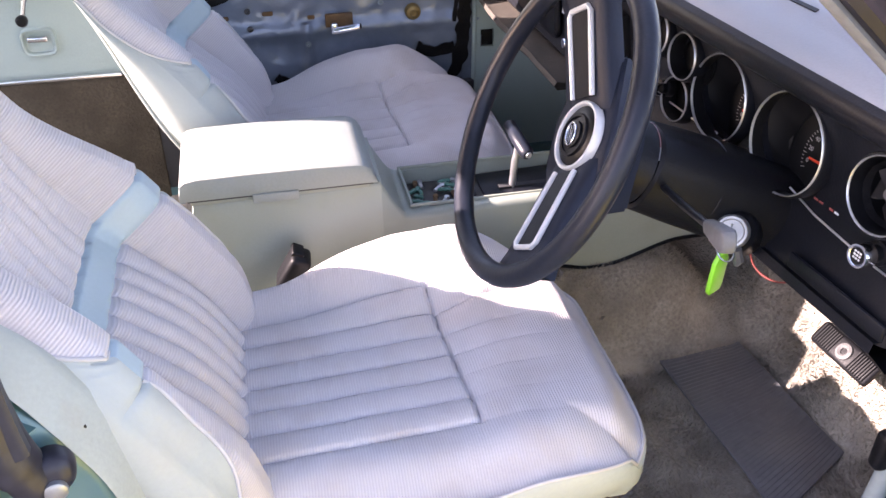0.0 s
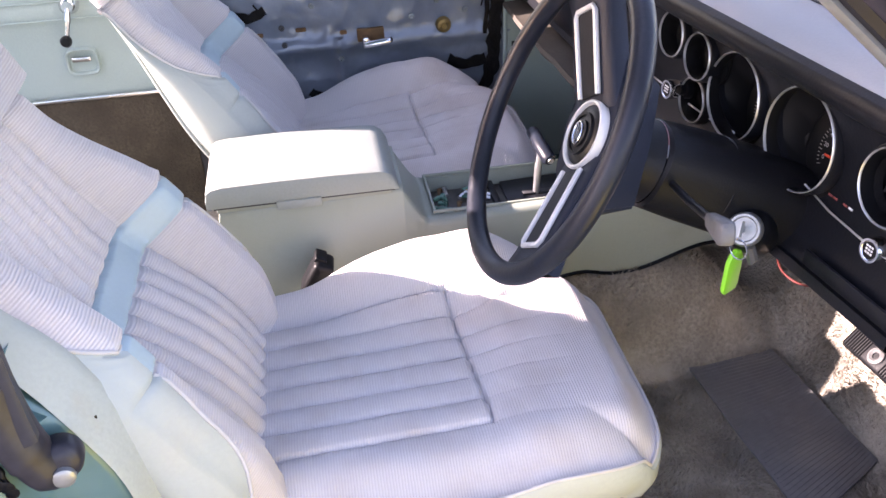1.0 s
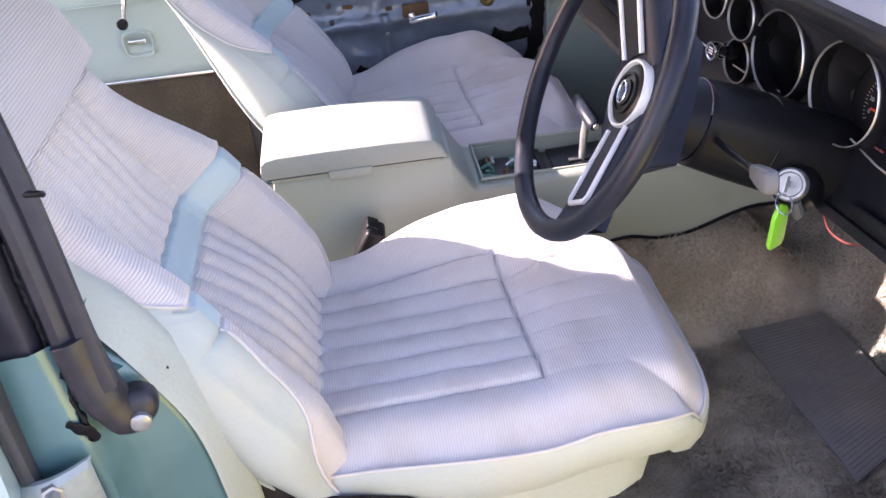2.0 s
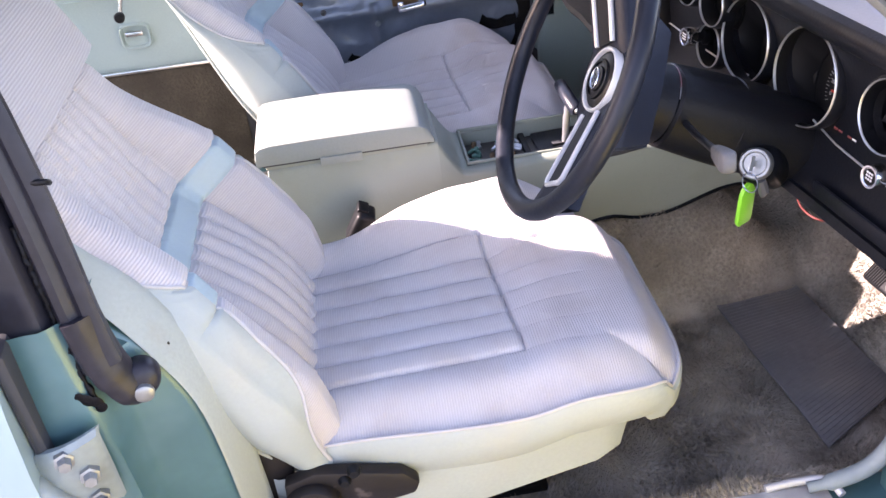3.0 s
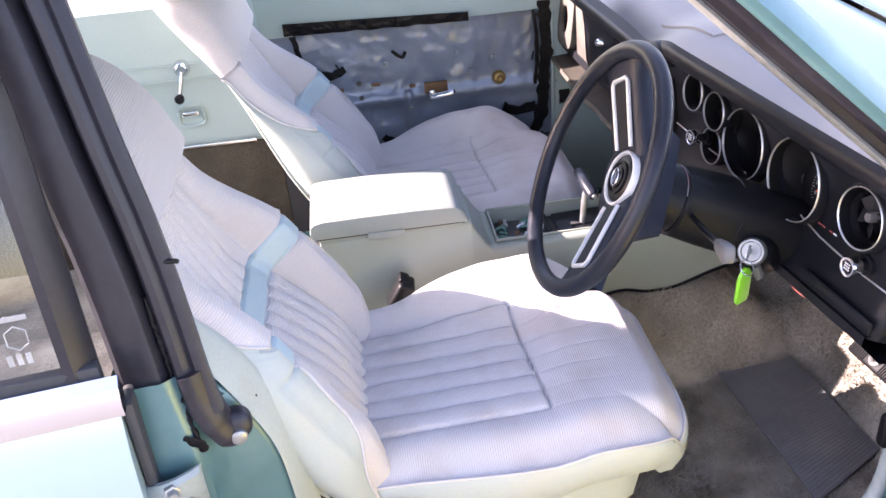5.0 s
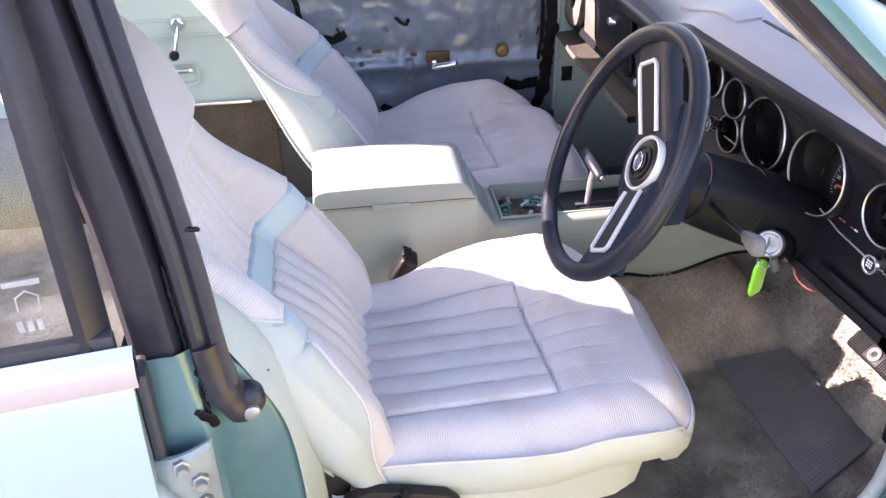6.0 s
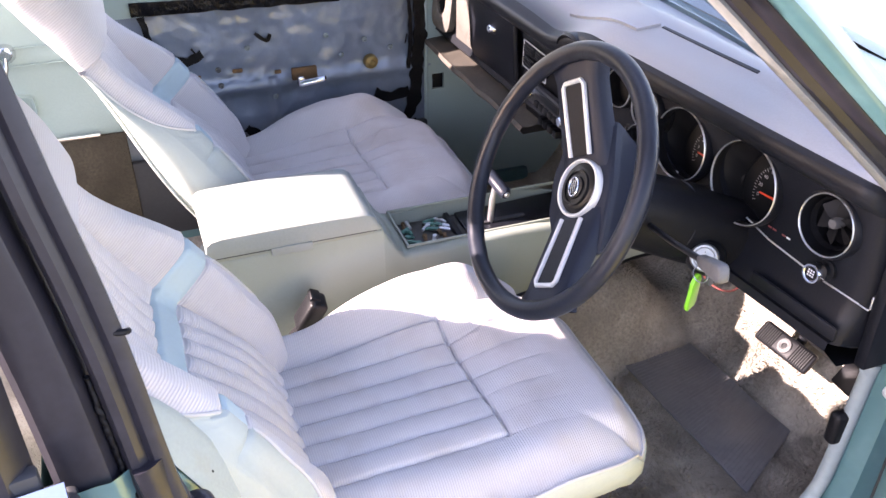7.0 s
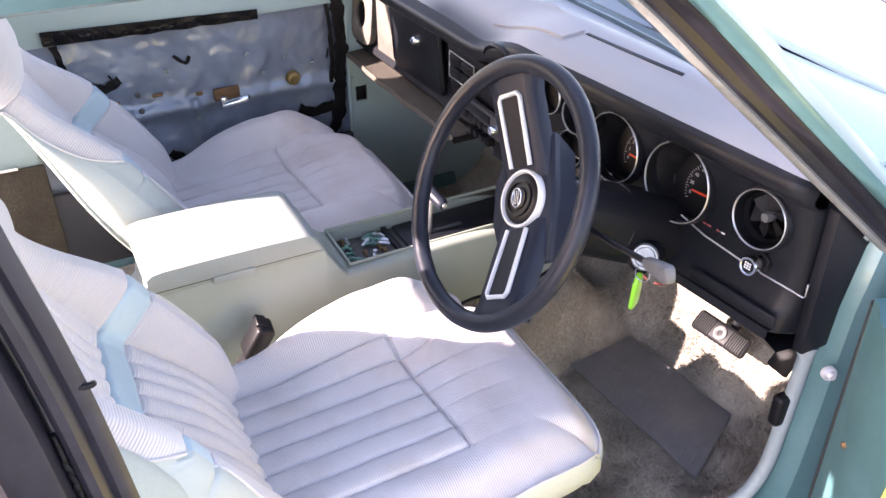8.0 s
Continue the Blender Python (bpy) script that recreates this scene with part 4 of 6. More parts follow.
    prism(bm, [(0.545, -0.046, zf + 0.004), (0.79, -0.046, zf + 0.012), (0.79, 0.068, zf + 0.012), (0.545, 0.068, zf + 0.004)], (0, 0, 0.006), 0.002)
    part("gear_plate", bm, "dash_black", ob)
    bm = bmesh.new()
    box(bm, (0.575, 0.002, zf + 0.011), (0.675, 0.014, zf + 0.0155), 0.001)
    part("gear_slot", bm, "rubber", ob)
    # selector
    bm = bmesh.new()
    tube(bm, smooth_line([(0.600, 0.008, 0.318), (0.603, 0.006, 0.372), (0.606, 0.002, 0.405)], 4), [0.0065] * 5 + [0.0055] * 4, 10)
    lev = part("lever", bm, "dull_metal", ob, "dull steel selector stalk")
    bm = bmesh.new()
    tube(bm, [(0.600, 0.046, 0.425), (0.601, 0.042, 0.424), (0.605, 0.002, 0.415), (0.610, -0.036, 0.407), (0.611, -0.041, 0.406)], [0.008, 0.0115, 0.0125, 0.0125, 0.009], 12)
    part("handle", bm, "wheel_black", lev, "black T handle")
    bm = bmesh.new()
    lathe(bm, [(0, 0.003), (0.005, 0.002), (0.006, -0.001)], 12, facing((0.6115, -0.042, 0.406), (0.15, -1, -0.15)))
    part("button", bm, "dull_metal", lev)
    return ob


make_console()


def make_tray_clutter():
    rnd = random.Random(21)
    z = 0.3115
    for k in range(30):
        bm = bmesh.new()
        x, y = rnd.uniform(0.420, 0.512), rnd.uniform(-0.044, 0.058)
        a = rnd.uniform(0, 3.1)
        l = rnd.uniform(0.010, 0.026)
        dx, dy = math.cos(a) * l / 2, math.sin(a) * l / 2
        zz = z + 0.004 + rnd.uniform(0, 0.004)
        tube(bm, [(x - dx, y - dy, zz), (x + rnd.uniform(-0.003, 0.003), y, zz + 0.002), (x + dx, y + dy, zz)], [0.0032, 0.0042, 0.0026], 7)
        lathe(bm, [(0, 0.0045), (0.0045, 0.004), (0.005, 0.0), (0, -0.002)], 8, Matrix.Translation((x + dx, y + dy, zz)))
        name, mat, words = (("trim_clip", "green_bits", "small green plastic clip lying in the tray"), ("screw", "rust", "small rusty screw lying in the tray"), ("trim_clip", "green_bits", "small green plastic clip lying in the tray"), ("bolt", "dull_metal", "small steel bolt lying in the tray"))[k % 4]
        c = part(name, bm, mat)
        tagged(c, words, name.replace("trim_", ""), "bits in the tray")
    bm = bmesh.new()
    pts = [(0.468 + 0.013 * math.cos(t), -0.040 + 0.013 * math.sin(t) * 0.9, z + 0.006) for t in (2 * math.pi * k / 20 for k in range(20))]
    tube(bm, pts, 0.0038, 8, closed=True)
    r = part("plastic_ring", bm, "white")
    tagged(r, "small white plastic ring lying in the tray", "ring")


make_tray_clutter()


def make_buckle():
    ob = thing("belt_buckle", (0.19, -0.135, 0.22), "black seat belt buckle between seat and console", "seat belt buckle")
    bm = bmesh.new()
    turn = Matrix.Rotation(radians(28), 4, "Y") @ Matrix.Rotation(radians(10), 4, "X")
    box(bm, (0.182, -0.153, 0.258), (0.216, -0.110, 0.330), 0.008, 3, turn)
    part("housing", bm, "black_plastic", ob)
    bm = bmesh.new()
    box(bm, (0.198, -0.145, 0.323), (0.218, -0.118, 0.334), 0.003, 2, turn)
    part("button", bm, "black_plastic", ob)
    bm = bmesh.new()
    sheet(bm, [[(0.13, -0.16, 0.20), (0.13, -0.115, 0.20)], [(0.16, -0.155, 0.245), (0.16, -0.112, 0.245)], [(0.19, -0.15, 0.275), (0.19, -0.112, 0.275)]], thick=(0.004, 0, -0.004))
    part("webbing", bm, "black_plastic", ob)


make_buckle()


# ---- steering ----
WHEEL = Vector((0.499, -0.426, 0.659))
WHEEL_M = facing(WHEEL, (-1, 0, 0.495), (0, -1, 0))
# local axes of the wheel: x to the driver's right, y up in its plane, z towards the driver


def make_wheel():
    ob = thing("steering_wheel", WHEEL, "black two-spoke steering wheel with silver-edged spokes", "steering wheel")
    m = WHEEL_M
    R, r = 0.1837, 0.0138
    bm = bmesh.new()
    n = 96
    rings = []
    for k in range(n):
        a = 2 * math.pi * k / n
        ring = []
        bump_in = 0.0016 * max(0, math.sin(a * 26)) * (1 if math.cos(a) < -0.15 else 0)
        for j in range(14):
            b = 2 * math.pi * j / 14
            rr = R + (r - bump_in * (math.cos(b) < 0)) * math.cos(b)
            ring.append((rr * math.cos(a), rr * math.sin(a), r * 0.95 * math.sin(b)))
        rings.append([m @ Vector(p) for p in ring])
    sheet(bm, rings + [rings[0]], closed=True)
    bmesh.ops.remove_doubles(bm, verts=bm.verts, dist=1e-6)
    part("rim", bm, "wheel_black", ob, "worn glossy black rim", angle=80)
    tilt = radians(34)
    ax = Matrix.Rotation(tilt, 4, "Z")
    # spokes run up and down
    for s in (1, -1):
        bm = bmesh.new()
        rows = []
        for t in [i / 10 for i in range(11)]:
            y = s * (0.030 + 0.150 * t)
            w = 0.048 - 0.004 * t + 0.010 * step(0.8, 1.0, t)
            zt = -0.057 + 0.048 * t
            rows.append([ax @ Vector((x, y, z)) for x, z in ((-w, zt - 0.022), (-w, zt - 0.003), (-w + 0.004, zt + 0.002), (-w * 0.5, zt + 0.004), (w * 0.5, zt + 0.004), (w - 0.004, zt + 0.002), (w, zt - 0.003), (w, zt - 0.022))])
        sheet(bm, rows, closed=True)
        for v in bm.verts:
            v.co = m @ v.co
        sp = part("spoke", bm, "wheel_pad", ob, angle=50)
        # silver frame on the spoke
        bm = bmesh.new()
        y0, y1, w0, w1 = 0.046, 0.146, 0.020, 0.026
        loop = [(-w0, y0), (-w1 + 0.004, y1 - 0.006), (-w1 + 0.009, y1), (w1 - 0.009, y1), (w1 - 0.004, y1 - 0.006), (w0, y0)]
        tube(bm, [m @ ax @ Vector((x, s * y, -0.049 + 0.048 * (y - 0.03) / 0.155)) for x, y in loop], 0.0036, 8)
        part("bright_frame", bm, "silver_paint", sp, "silver frame, slightly worn")
        bm = bmesh.new()
        prism(bm, [m @ ax @ Vector((x, s * y, -0.052 + 0.048 * (y - 0.03) / 0.155)) for x, y in ((-w0 + 0.003, y0), (w0 - 0.003, y0), (w1 - 0.007, y1 - 0.004), (-w1 + 0.007, y1 - 0.004))], m.to_3x3() @ Vector((0, 0, 0.002)))
        part("inlay", bm, "insert_grey", sp)
    # padded centre on the column side
    bm = bmesh.new()
    pad = [(-0.050, -0.095), (-0.058, 0.0), (-0.050, 0.095), (0.046, 0.10), (0.075, 0.03), (0.075, -0.03), (0.046, -0.10)]
    pad = [(-x, y) for x, y in pad]
    rows = []
    for z, k in ((-0.112, 0.80), (-0.078, 0.95), (-0.064, 1.0), (-0.059, 0.98), (-0.056, 0.92)):
        rows.append([m @ ax @ Vector((x * k, y * k, z)) for x, y in pad])
    sheet(bm, rows, closed=True)
    bm.faces.new([v for v in list(bm.verts)[-len(pad):]])
    bmesh.ops.bevel(bm, geom=[e for e in bm.edges], offset=0.003, segments=2, affect="EDGES")
    part("pad", bm, "wheel_pad", ob, angle=50)
    m = m @ Matrix.Translation((0, 0, -0.045)) @ ax
    # hub: bright ring, dark stepped button, oval badge
    bm = bmesh.new()
    lathe(bm, [(0.0370, -0.010), (0.0375, -0.002), (0.0390, 0.000), (0.0415, 0.000), (0.0430, -0.002), (0.0433, -0.012)], 48, m)
    part("hub_ring", bm, "silver_paint", ob, "silver ring")
    bm = bmesh.new()
    lathe(bm, [(0.0, 0.004), (0.014, 0.0045), (0.0165, 0.004), (0.017, 0.001), (0.022, 0.0005), (0.0225, 0.003), (0.026, 0.003), (0.0265, -0.0005), (0.031, -0.001), (0.0365, -0.004), (0.0375, -0.010)], 48, m)
    part("horn_button", bm, "black_trim", ob)
    bm = bmesh.new()
    pts = [m @ Vector((0.0135 * math.cos(t) * 0.72, 0.0135 * math.sin(t), 0.0055)) for t in (2 * math.pi * k / 24 for k in range(24))]
    tube(bm, pts, 0.0013, 6, closed=True)
    for x in (-0.004, 0.0, 0.004):
        prism(bm, [m @ Vector((x - 0.0011, -0.010, 0.0050)), m @ Vector((x + 0.0011, -0.010, 0.0050)), m @ Vector((x + 0.0011, 0.010, 0.0050)), m @ Vector((x - 0.0011, 0.010, 0.0050))], m.to_3x3() @ Vector((0, 0, 0.0012)))
    part("badge", bm, "chrome", ob, "small chrome oval badge")


make_wheel()


def make_column():
    ob = thing("steering_column", (0.72, -0.40, 0.55), "black plastic steering column shroud with ignition lock", "steering column")
    d = Vector((math.cos(radians(24)), 0, -math.sin(radians(24))))
    o = Vector((0.594, -0.410, 0.598))
    mm = facing(o, d, (0, 1, 0))
    bm = bmesh.new()
    lathe(bm, [(0.0, -0.005), (0.040, -0.005), (0.050, 0.0), (0.052, 0.030), (0.054, 0.034)], 32, mm)
    part("collar", bm, "black_plastic", ob)
    bm = bmesh.new()
    rows = []
    for t, sx, sy in ((0.036, 0.052, 0.050), (0.040, 0.056, 0.054), (0.10, 0.058, 0.058), (0.17, 0.062, 0.060), (0.26, 0.066, 0.060), (0.33, 0.070, 0.056)):
        rows.append([mm @ Vector((sx * math.copysign(abs(math.cos(a)) ** 0.8, math.cos(a)), sy * math.copysign(abs(math.sin(a)) ** 0.8, math.sin(a)), t)) for a in (2 * math.pi * k / 32 for k in range(32))])
    sheet(bm, rows, closed=True)
    sh = part("shroud", bm, "black_plastic", ob)
    bm = bmesh.new()
    tube(bm, [mm @ Vector((0.0595 * math.cos(a), 0.0595 * math.sin(a), 0.135)) for a in (2 * math.pi * k / 40 for k in range(40))], 0.0016, 5, closed=True)
    part("joint", bm, "black_trim", sh)
    # dark wires between collar and shroud
    for a0, col in ((0.4, "red_print"), (0.7, "dull_metal")):
        bm = bmesh.new()
        tube(bm, [mm @ Vector((0.053 * math.cos(a), 0.053 * math.sin(a), 0.035)) for a in (a0 + 2.0 * k / 20 for k in range(20))], 0.0012, 5)
        part("wire", bm, col, sh)
    # ignition lock
    key = Vector((0.732, -0.489, 0.516))
    axis = Vector((-0.58, -0.66, 0.47)).normalized()
    km = facing(key, axis, (0, 0, 1))
    bm = bmesh.new()
    lathe(bm, [(0.034, -0.09), (0.030, -0.03), (0.026, -0.012), (0.022, -0.008)], 28, km)
    part("lock_housing", bm, "black_trim", ob)
    bm = bmesh.new()
    lathe(bm, [(0.0215, -0.010), (0.0215, 0.001), (0.019, 0.004), (0.016, 0.004), (0.0145, 0.0015), (0.006, 0.0015), (0.0, 0.0015)], 32, km)
    part("lock", bm, "greasy", ob, "worn chrome ignition lock")
    # indicator stalk
    bm = bmesh.new()
    a, b = Vector((0.645, -0.455, 0.575)), Vector((0.616, -0.626, 0.624))
    tube(bm, [a, a.lerp(b, 0.5) + Vector((0, 0, -0.002)), b], 0.0045, 10)
    st = part("stalk", bm, "black_trim", ob)
    bm = bmesh.new()
    dd = (b - a).normalized()
    hm = facing(b + dd * 0.028, dd, (0, 0, 1))
    rows = []
    for t, w, h in ((-0.034, 0.005, 0.005), (-0.028, 0.008, 0.0065), (0.0, 0.011, 0.0085), (0.022, 0.0125, 0.0095), (0.028, 0.011, 0.008), (0.030, 0.008, 0.006)):
        rows.append([hm @ Vector((w * math.copysign(abs(math.cos(q)) ** 0.5, math.cos(q)), h * math.copysign(abs(math.sin(q)) ** 0.5, math.sin(q)), t)) for q in (2 * math.pi * k / 20 for k in range(20))])
    sheet(bm, rows, closed=True)
    bm.faces.new(list(bm.verts)[-20:])
    part("stalk_grip", bm, "lever_grey", st, "grey worn plastic grip")
    for k in range(3):
        bm = bmesh.new()
        box(bm, (-0.0015, -0.0007, 0), (0.0015, 0.0007, 0.005 + 0.002 * (k == 1)), 0)
        for v in bm.verts:
            v.co = hm @ (Vector((-0.004 + 0.004 * k, -0.0098, 0.004)) + v.co)
        part("print_mark", bm, "white", st)
    # key, ring and tag hanging from the lock
    kob = thing("key_with_tag", key, "ignition key in the lock with a bright green tag", "key")
    bm = bmesh.new()
    for t0, t1, w in ((0.002, 0.012, 0.004), (0.012, 0.030, 0.010)):
        q = [km @ Vector((x, y, z)) for x, y, z in ((-w, -0.001, t0), (w, -0.001, t0), (w, -0.001, t1), (-w, -0.001, t1))]
        prism(bm, q, km.to_3x3() @ Vector((0, 0.002, 0)))
    part("key", bm, "greasy", kob)
    hang = km @ Vector((-0.004, 0, 0.016)) + Vector((0, 0, -0.010))
    bm = bmesh.new()
    tube(bm, [hang + Vector((0.006 * math.sin(t), -0.010 * math.sin(t), -0.014 + 0.014 * math.cos(t))) for t in (2 * math.pi * k / 24 for k in range(24))], 0.0009, 5, closed=True)
    part("ring", bm, "chrome", kob)
    bm = bmesh.new()
    p = hang + Vector((0.006, 0.010, -0.030))
    out = []
    for x, z in ((-0.006, 0.004), (0.0, 0.007), (0.006, 0.004), (0.0115, -0.006), (0.012, -0.044), (0.009, -0.051), (-0.009, -0.051), (-0.012, -0.044), (-0.0115, -0.006)):
        out.append(p + Vector((x * 1.10 + z * 0.03, x * 0.62 - z * 0.04, z * 1.12)))
    prism(bm, out, Vector((-0.003, 0.006, 0)), 0.0016)
    part("tag", bm, "key_green", kob, "bright green plastic tag")
    bm = bmesh.new()
    tube(bm, [hang + Vector((0.016, 0.002, -0.014)), hang + Vector((0.022, 0.002, -0.032)), hang + Vector((0.020, 0.002, -0.040))], [0.006, 0.0075, 0.003], 8)
    part("fob", bm, "lever_grey", kob)


make_column()


# ---- dashboard ----
def face_x(y):
    """Where the dash face stands, fore and aft, at y."""
    return 0.742 - 0.128 * y if y < -0.1 else 0.7548 - 0.05 * (y + 0.1)


def make_dash():
    ob = thing("dashboard", (0.85, -0.1, 0.6), "black padded dashboard, its top greyed for sky glare", "dashboard")
    ys = [-0.682 + 0.0035 * i for i in range(9)] + [-0.645 + 1.305 * i / 64 for i in range(65)]

    def lip(y):
        """Height of the pad's front edge: lower on the passenger's side."""
        return 0.708 - 0.040 * step(-0.09, 0.08, y)

    def corner(y):
        """How far the face turns back round the end by the door."""
        q = min(1.0, max(0.0, (-0.654 - y) / 0.028))
        return 0.028 * (1 - math.sqrt(1 - q * q))

    def far_edge(y):
        """Where the top rolls down to the screen."""
        return 0.925 - (0.34 if y > -0.3 else 0.15) * (min(y, 0.1) + 0.3) ** 2

    # top pad: black rolled lip, behind it grey that holds the sky's glare
    def profile(y):
        f = face_x(y) + corner(y)
        z = lip(y)
        drop = 0.5 * corner(y)
        soft = step(-0.09, 0.10, y)
        return [(f + 0.012, z - 0.024 - drop), (f - 0.010, z - 0.023 - drop), (f - 0.019, z - 0.016 - drop), (f - 0.022, z - 0.006 - drop), (f - 0.018, z + 0.005 - drop), (f - 0.008, z + 0.013 - drop),
                (f + 0.006, z + 0.019 - drop + 0.004 * soft), (f + 0.022, z + 0.024 - drop * 0.9 + 0.008 * soft), (f + 0.06, z + 0.030 - drop * 0.6 + 0.020 * soft), (0.868, z + 0.036 - drop * 0.4 + 0.032 * soft), (far_edge(y) - 0.036, 0.745 - 0.003 * soft), (far_edge(y) - 0.018, 0.741), (far_edge(y), 0.731), (far_edge(y) + 0.008, 0.724), (0.941 + 0.055 * (1 - (y / 0.685) ** 2), 0.697)]

    def top_z(x, y):
        """Height of the pad's upper side."""
        p = profile(y)[4:]
        for (xa, za), (xb, zb) in zip(p, p[1:]):
            if x <= xb:
                return za + (zb - za) * (x - xa) / (xb - xa)
        return p[-1][1]

    front, upper = [], []
    for y in ys:
        p = profile(y)
        f = face_x(y) + corner(y)
        cut = f - 0.010 + 0.010 * step(-0.10, 0.22, y)
        xs = [p[4][0] + (cut - p[4][0]) * i / 6 for i in range(7)]
        front.append([(x, y, z) for x, z in p[:4]] + [(x, y, top_z(x, y)) for x in xs])
        e = far_edge(y)
        xs = [cut + (e - 0.036 - cut) * (i / 12) ** 1.3 for i in range(13)] + [e - 0.026, e - 0.018, e - 0.010, e - 0.003, e, e + 0.004, e + 0.008, 0.941 + 0.055 * (1 - (y / 0.685) ** 2)]
        upper.append([(x, y, top_z(x, y)) for x in xs])
    for rows in (front, upper):
        for dx in (0.03, 0.06):
            rows.insert(0, [(min(x + dx, max(x, 0.905)), y, z - 0.2 * dx) for x, y, z in rows[0]])
    bm = bmesh.new()
    sheet(bm, front, thick=(0, 0, -0.004))
    part("pad_lip", bm, "dash_black", ob, "black rolled padded lip")
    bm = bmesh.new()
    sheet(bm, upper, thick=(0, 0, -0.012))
    part("top_pad", bm, "dash_top", ob, "padded top with sky glare painted in as grey")
    # instrument face, turning round the end
    bm = bmesh.new()
    rows = []
    for y in ys:
        if y > 0.02:
            continue
        f = face_x(y) + corner(y)
        z = lip(y)
        rows.append([(f + 0.004, y, z - 0.018), (f + 0.008, y, z - 0.05), (f + 0.016, y, 0.60), (f + 0.022, y, 0.545), (f + 0.018, y, 0.525), (f + 0.010, y, 0.500), (f - 0.004, y, 0.478), (f - 0.004, y, 0.462), (f + 0.02, y, 0.452), (f + 0.10, y, 0.452)])
    for dx in (0.03, 0.07, 0.11):
        rows.insert(0, [(min(x + dx, 0.99), y - 0.002, z) for x, y, z in rows[0]])
    sheet(bm, rows, thick=(0.01, 0, 0))
    panel = part("instrument_panel", bm, "dash_black", ob)
    f = face_x(-0.70)
    bm = bmesh.new()
    out = [(f - 0.010, 0.47), (f - 0.012, 0.455), (f + 0.02, 0.418), (f + 0.10, 0.41), (f + 0.10, 0.46)]
    rows = []
    for y in [-0.672 + 0.30 * i / 10 for i in range(11)]:
        dx = face_x(y) - f
        rows.append([(x + dx, y, z + 0.035 * (y + 0.672) / 0.30 * (z < 0.44)) for x, z in out])
    sheet(bm, rows, closed=True)
    part("knee_panel", bm, "dash_black", ob)

    def on_face(y, z, out=0.0):
        """A point on the instrument face and the pose there."""
        f = face_x(y)
        k = step(0.70, 0.545, z)
        p = Vector((f + 0.004 + 0.018 * k - out, y, z))
        return facing(p, (-1, -0.128, 0.10), (0, -1, 0))

    def pierce(mm, rad):
        """Cut a round opening through the instrument panel."""
        bm = bmesh.new()
        lathe(bm, [(0, -0.045), (rad, -0.045), (rad, 0.02), (0, 0.02)], 48, mm)
        bmesh.ops.remove_doubles(bm, verts=bm.verts, dist=1e-5)
        cutter = part("cutter", bm, "dash_black", smooth=False)
        cut_ = panel.modifiers.new("opening", "BOOLEAN")
        cut_.operation, cut_.solver, cut_.object = "DIFFERENCE", "EXACT", cutter
        me = bpy.data.meshes.new_from_object(panel.evaluated_get(bpy.context.evaluated_depsgraph_get()))
        panel.modifiers.remove(cut_)
        panel.data = me
        bpy.data.objects.remove(cutter)

    # dark filler between the end of the dash and the pillar
    bm = bmesh.new()
    box(bm, (0.862, -0.704, 0.43), (1.0, -0.684, 0.672), 0.004)
    part("end_filler", bm, "dash_black", ob)

    # gauges: bright ring, sunk dark dial
    def gauge(name, y, z, rad, ring, needle=None, label=""):
        mm = on_face(y, z, 0.013)
        pierce(mm, rad + 0.002)
        bm = bmesh.new()
        lathe(bm, [(rad, 0.000), (rad + 0.0006, 0.003), (rad + ring * 0.5, 0.004), (rad + ring, 0.003), (rad + ring + 0.0003, 0.0012)], 56, mm)
        g = part(name, bm, "satin", ob, label)
        bm = bmesh.new()
        lathe(bm, [(rad + ring + 0.0003, 0.0014), (rad + ring + 0.0016, 0.0008), (rad + ring + 0.0030, -0.004), (rad + ring + 0.0035, -0.016)], 48, mm)
        part("bezel", bm, "dash_black", g)
        # the dial lies deep in a flared housing, lower than its ring
        big = rad > 0.04
        deep, side, drop, wide = (0.056, 0.029, -0.024, rad + 0.012) if big else (0.85 * rad, 0.004, -0.006, rad + 0.004)
        dm = mm @ Matrix.Translation((side, drop, -deep))
        around = [2 * math.pi * k / 48 for k in range(48)]
        bm = bmesh.new()
        sheet(bm, [[m_ @ Vector((r * math.cos(a), r * math.sin(a), h)) for a in around] for m_, r, h in ((mm, rad, 0.0005), (mm, rad - 0.0005, -0.010), (mm, rad + (0.004 if big else 0.0), -0.022), (dm, wide, 0.003), (dm, wide, -0.003))], closed=True)
        part("cup", bm, "gauge_face", g, "deep black gauge housing")
        bm = bmesh.new()
        lathe(bm, [(0.0, 0.0), (rad * 0.5, 0.0), (wide + 0.001, 0.0), (wide + 0.001, -0.003)], 48, dm)
        part("dial", bm, "gauge_face", g)
        if needle:
            a, l = needle
            along_, across_ = Vector((math.cos(a), math.sin(a), 0)), Vector((-math.sin(a), math.cos(a), 0))
            bm = bmesh.new()
            prism(bm, [dm @ (along_ * u + across_ * w + Vector((0, 0, 0.004))) for u, w in ((0.10 * l, 0.0022), (l, 0.0013), (l, -0.0013), (0.10 * l, -0.0022))], dm.to_3x3() @ Vector((0, 0, 0.001)))
            part("needle", bm, "red", g, "orange-red needle")
        return g, dm

    g1, m1 = gauge("tachometer", -0.316, 0.614, 0.0570, 0.0018, (radians(180), 0.036), "round gauge with silver ring")
    g2, m2 = gauge("speedometer", -0.457, 0.613, 0.0625, 0.0018, (radians(184), 0.037), "round gauge with silver ring")
    for y, z in ((-0.158, 0.651), (-0.229, 0.640), (-0.208, 0.566)):
        gauge("small_gauge", y, z, 0.0315, 0.0016, None, "small round gauge with silver ring")
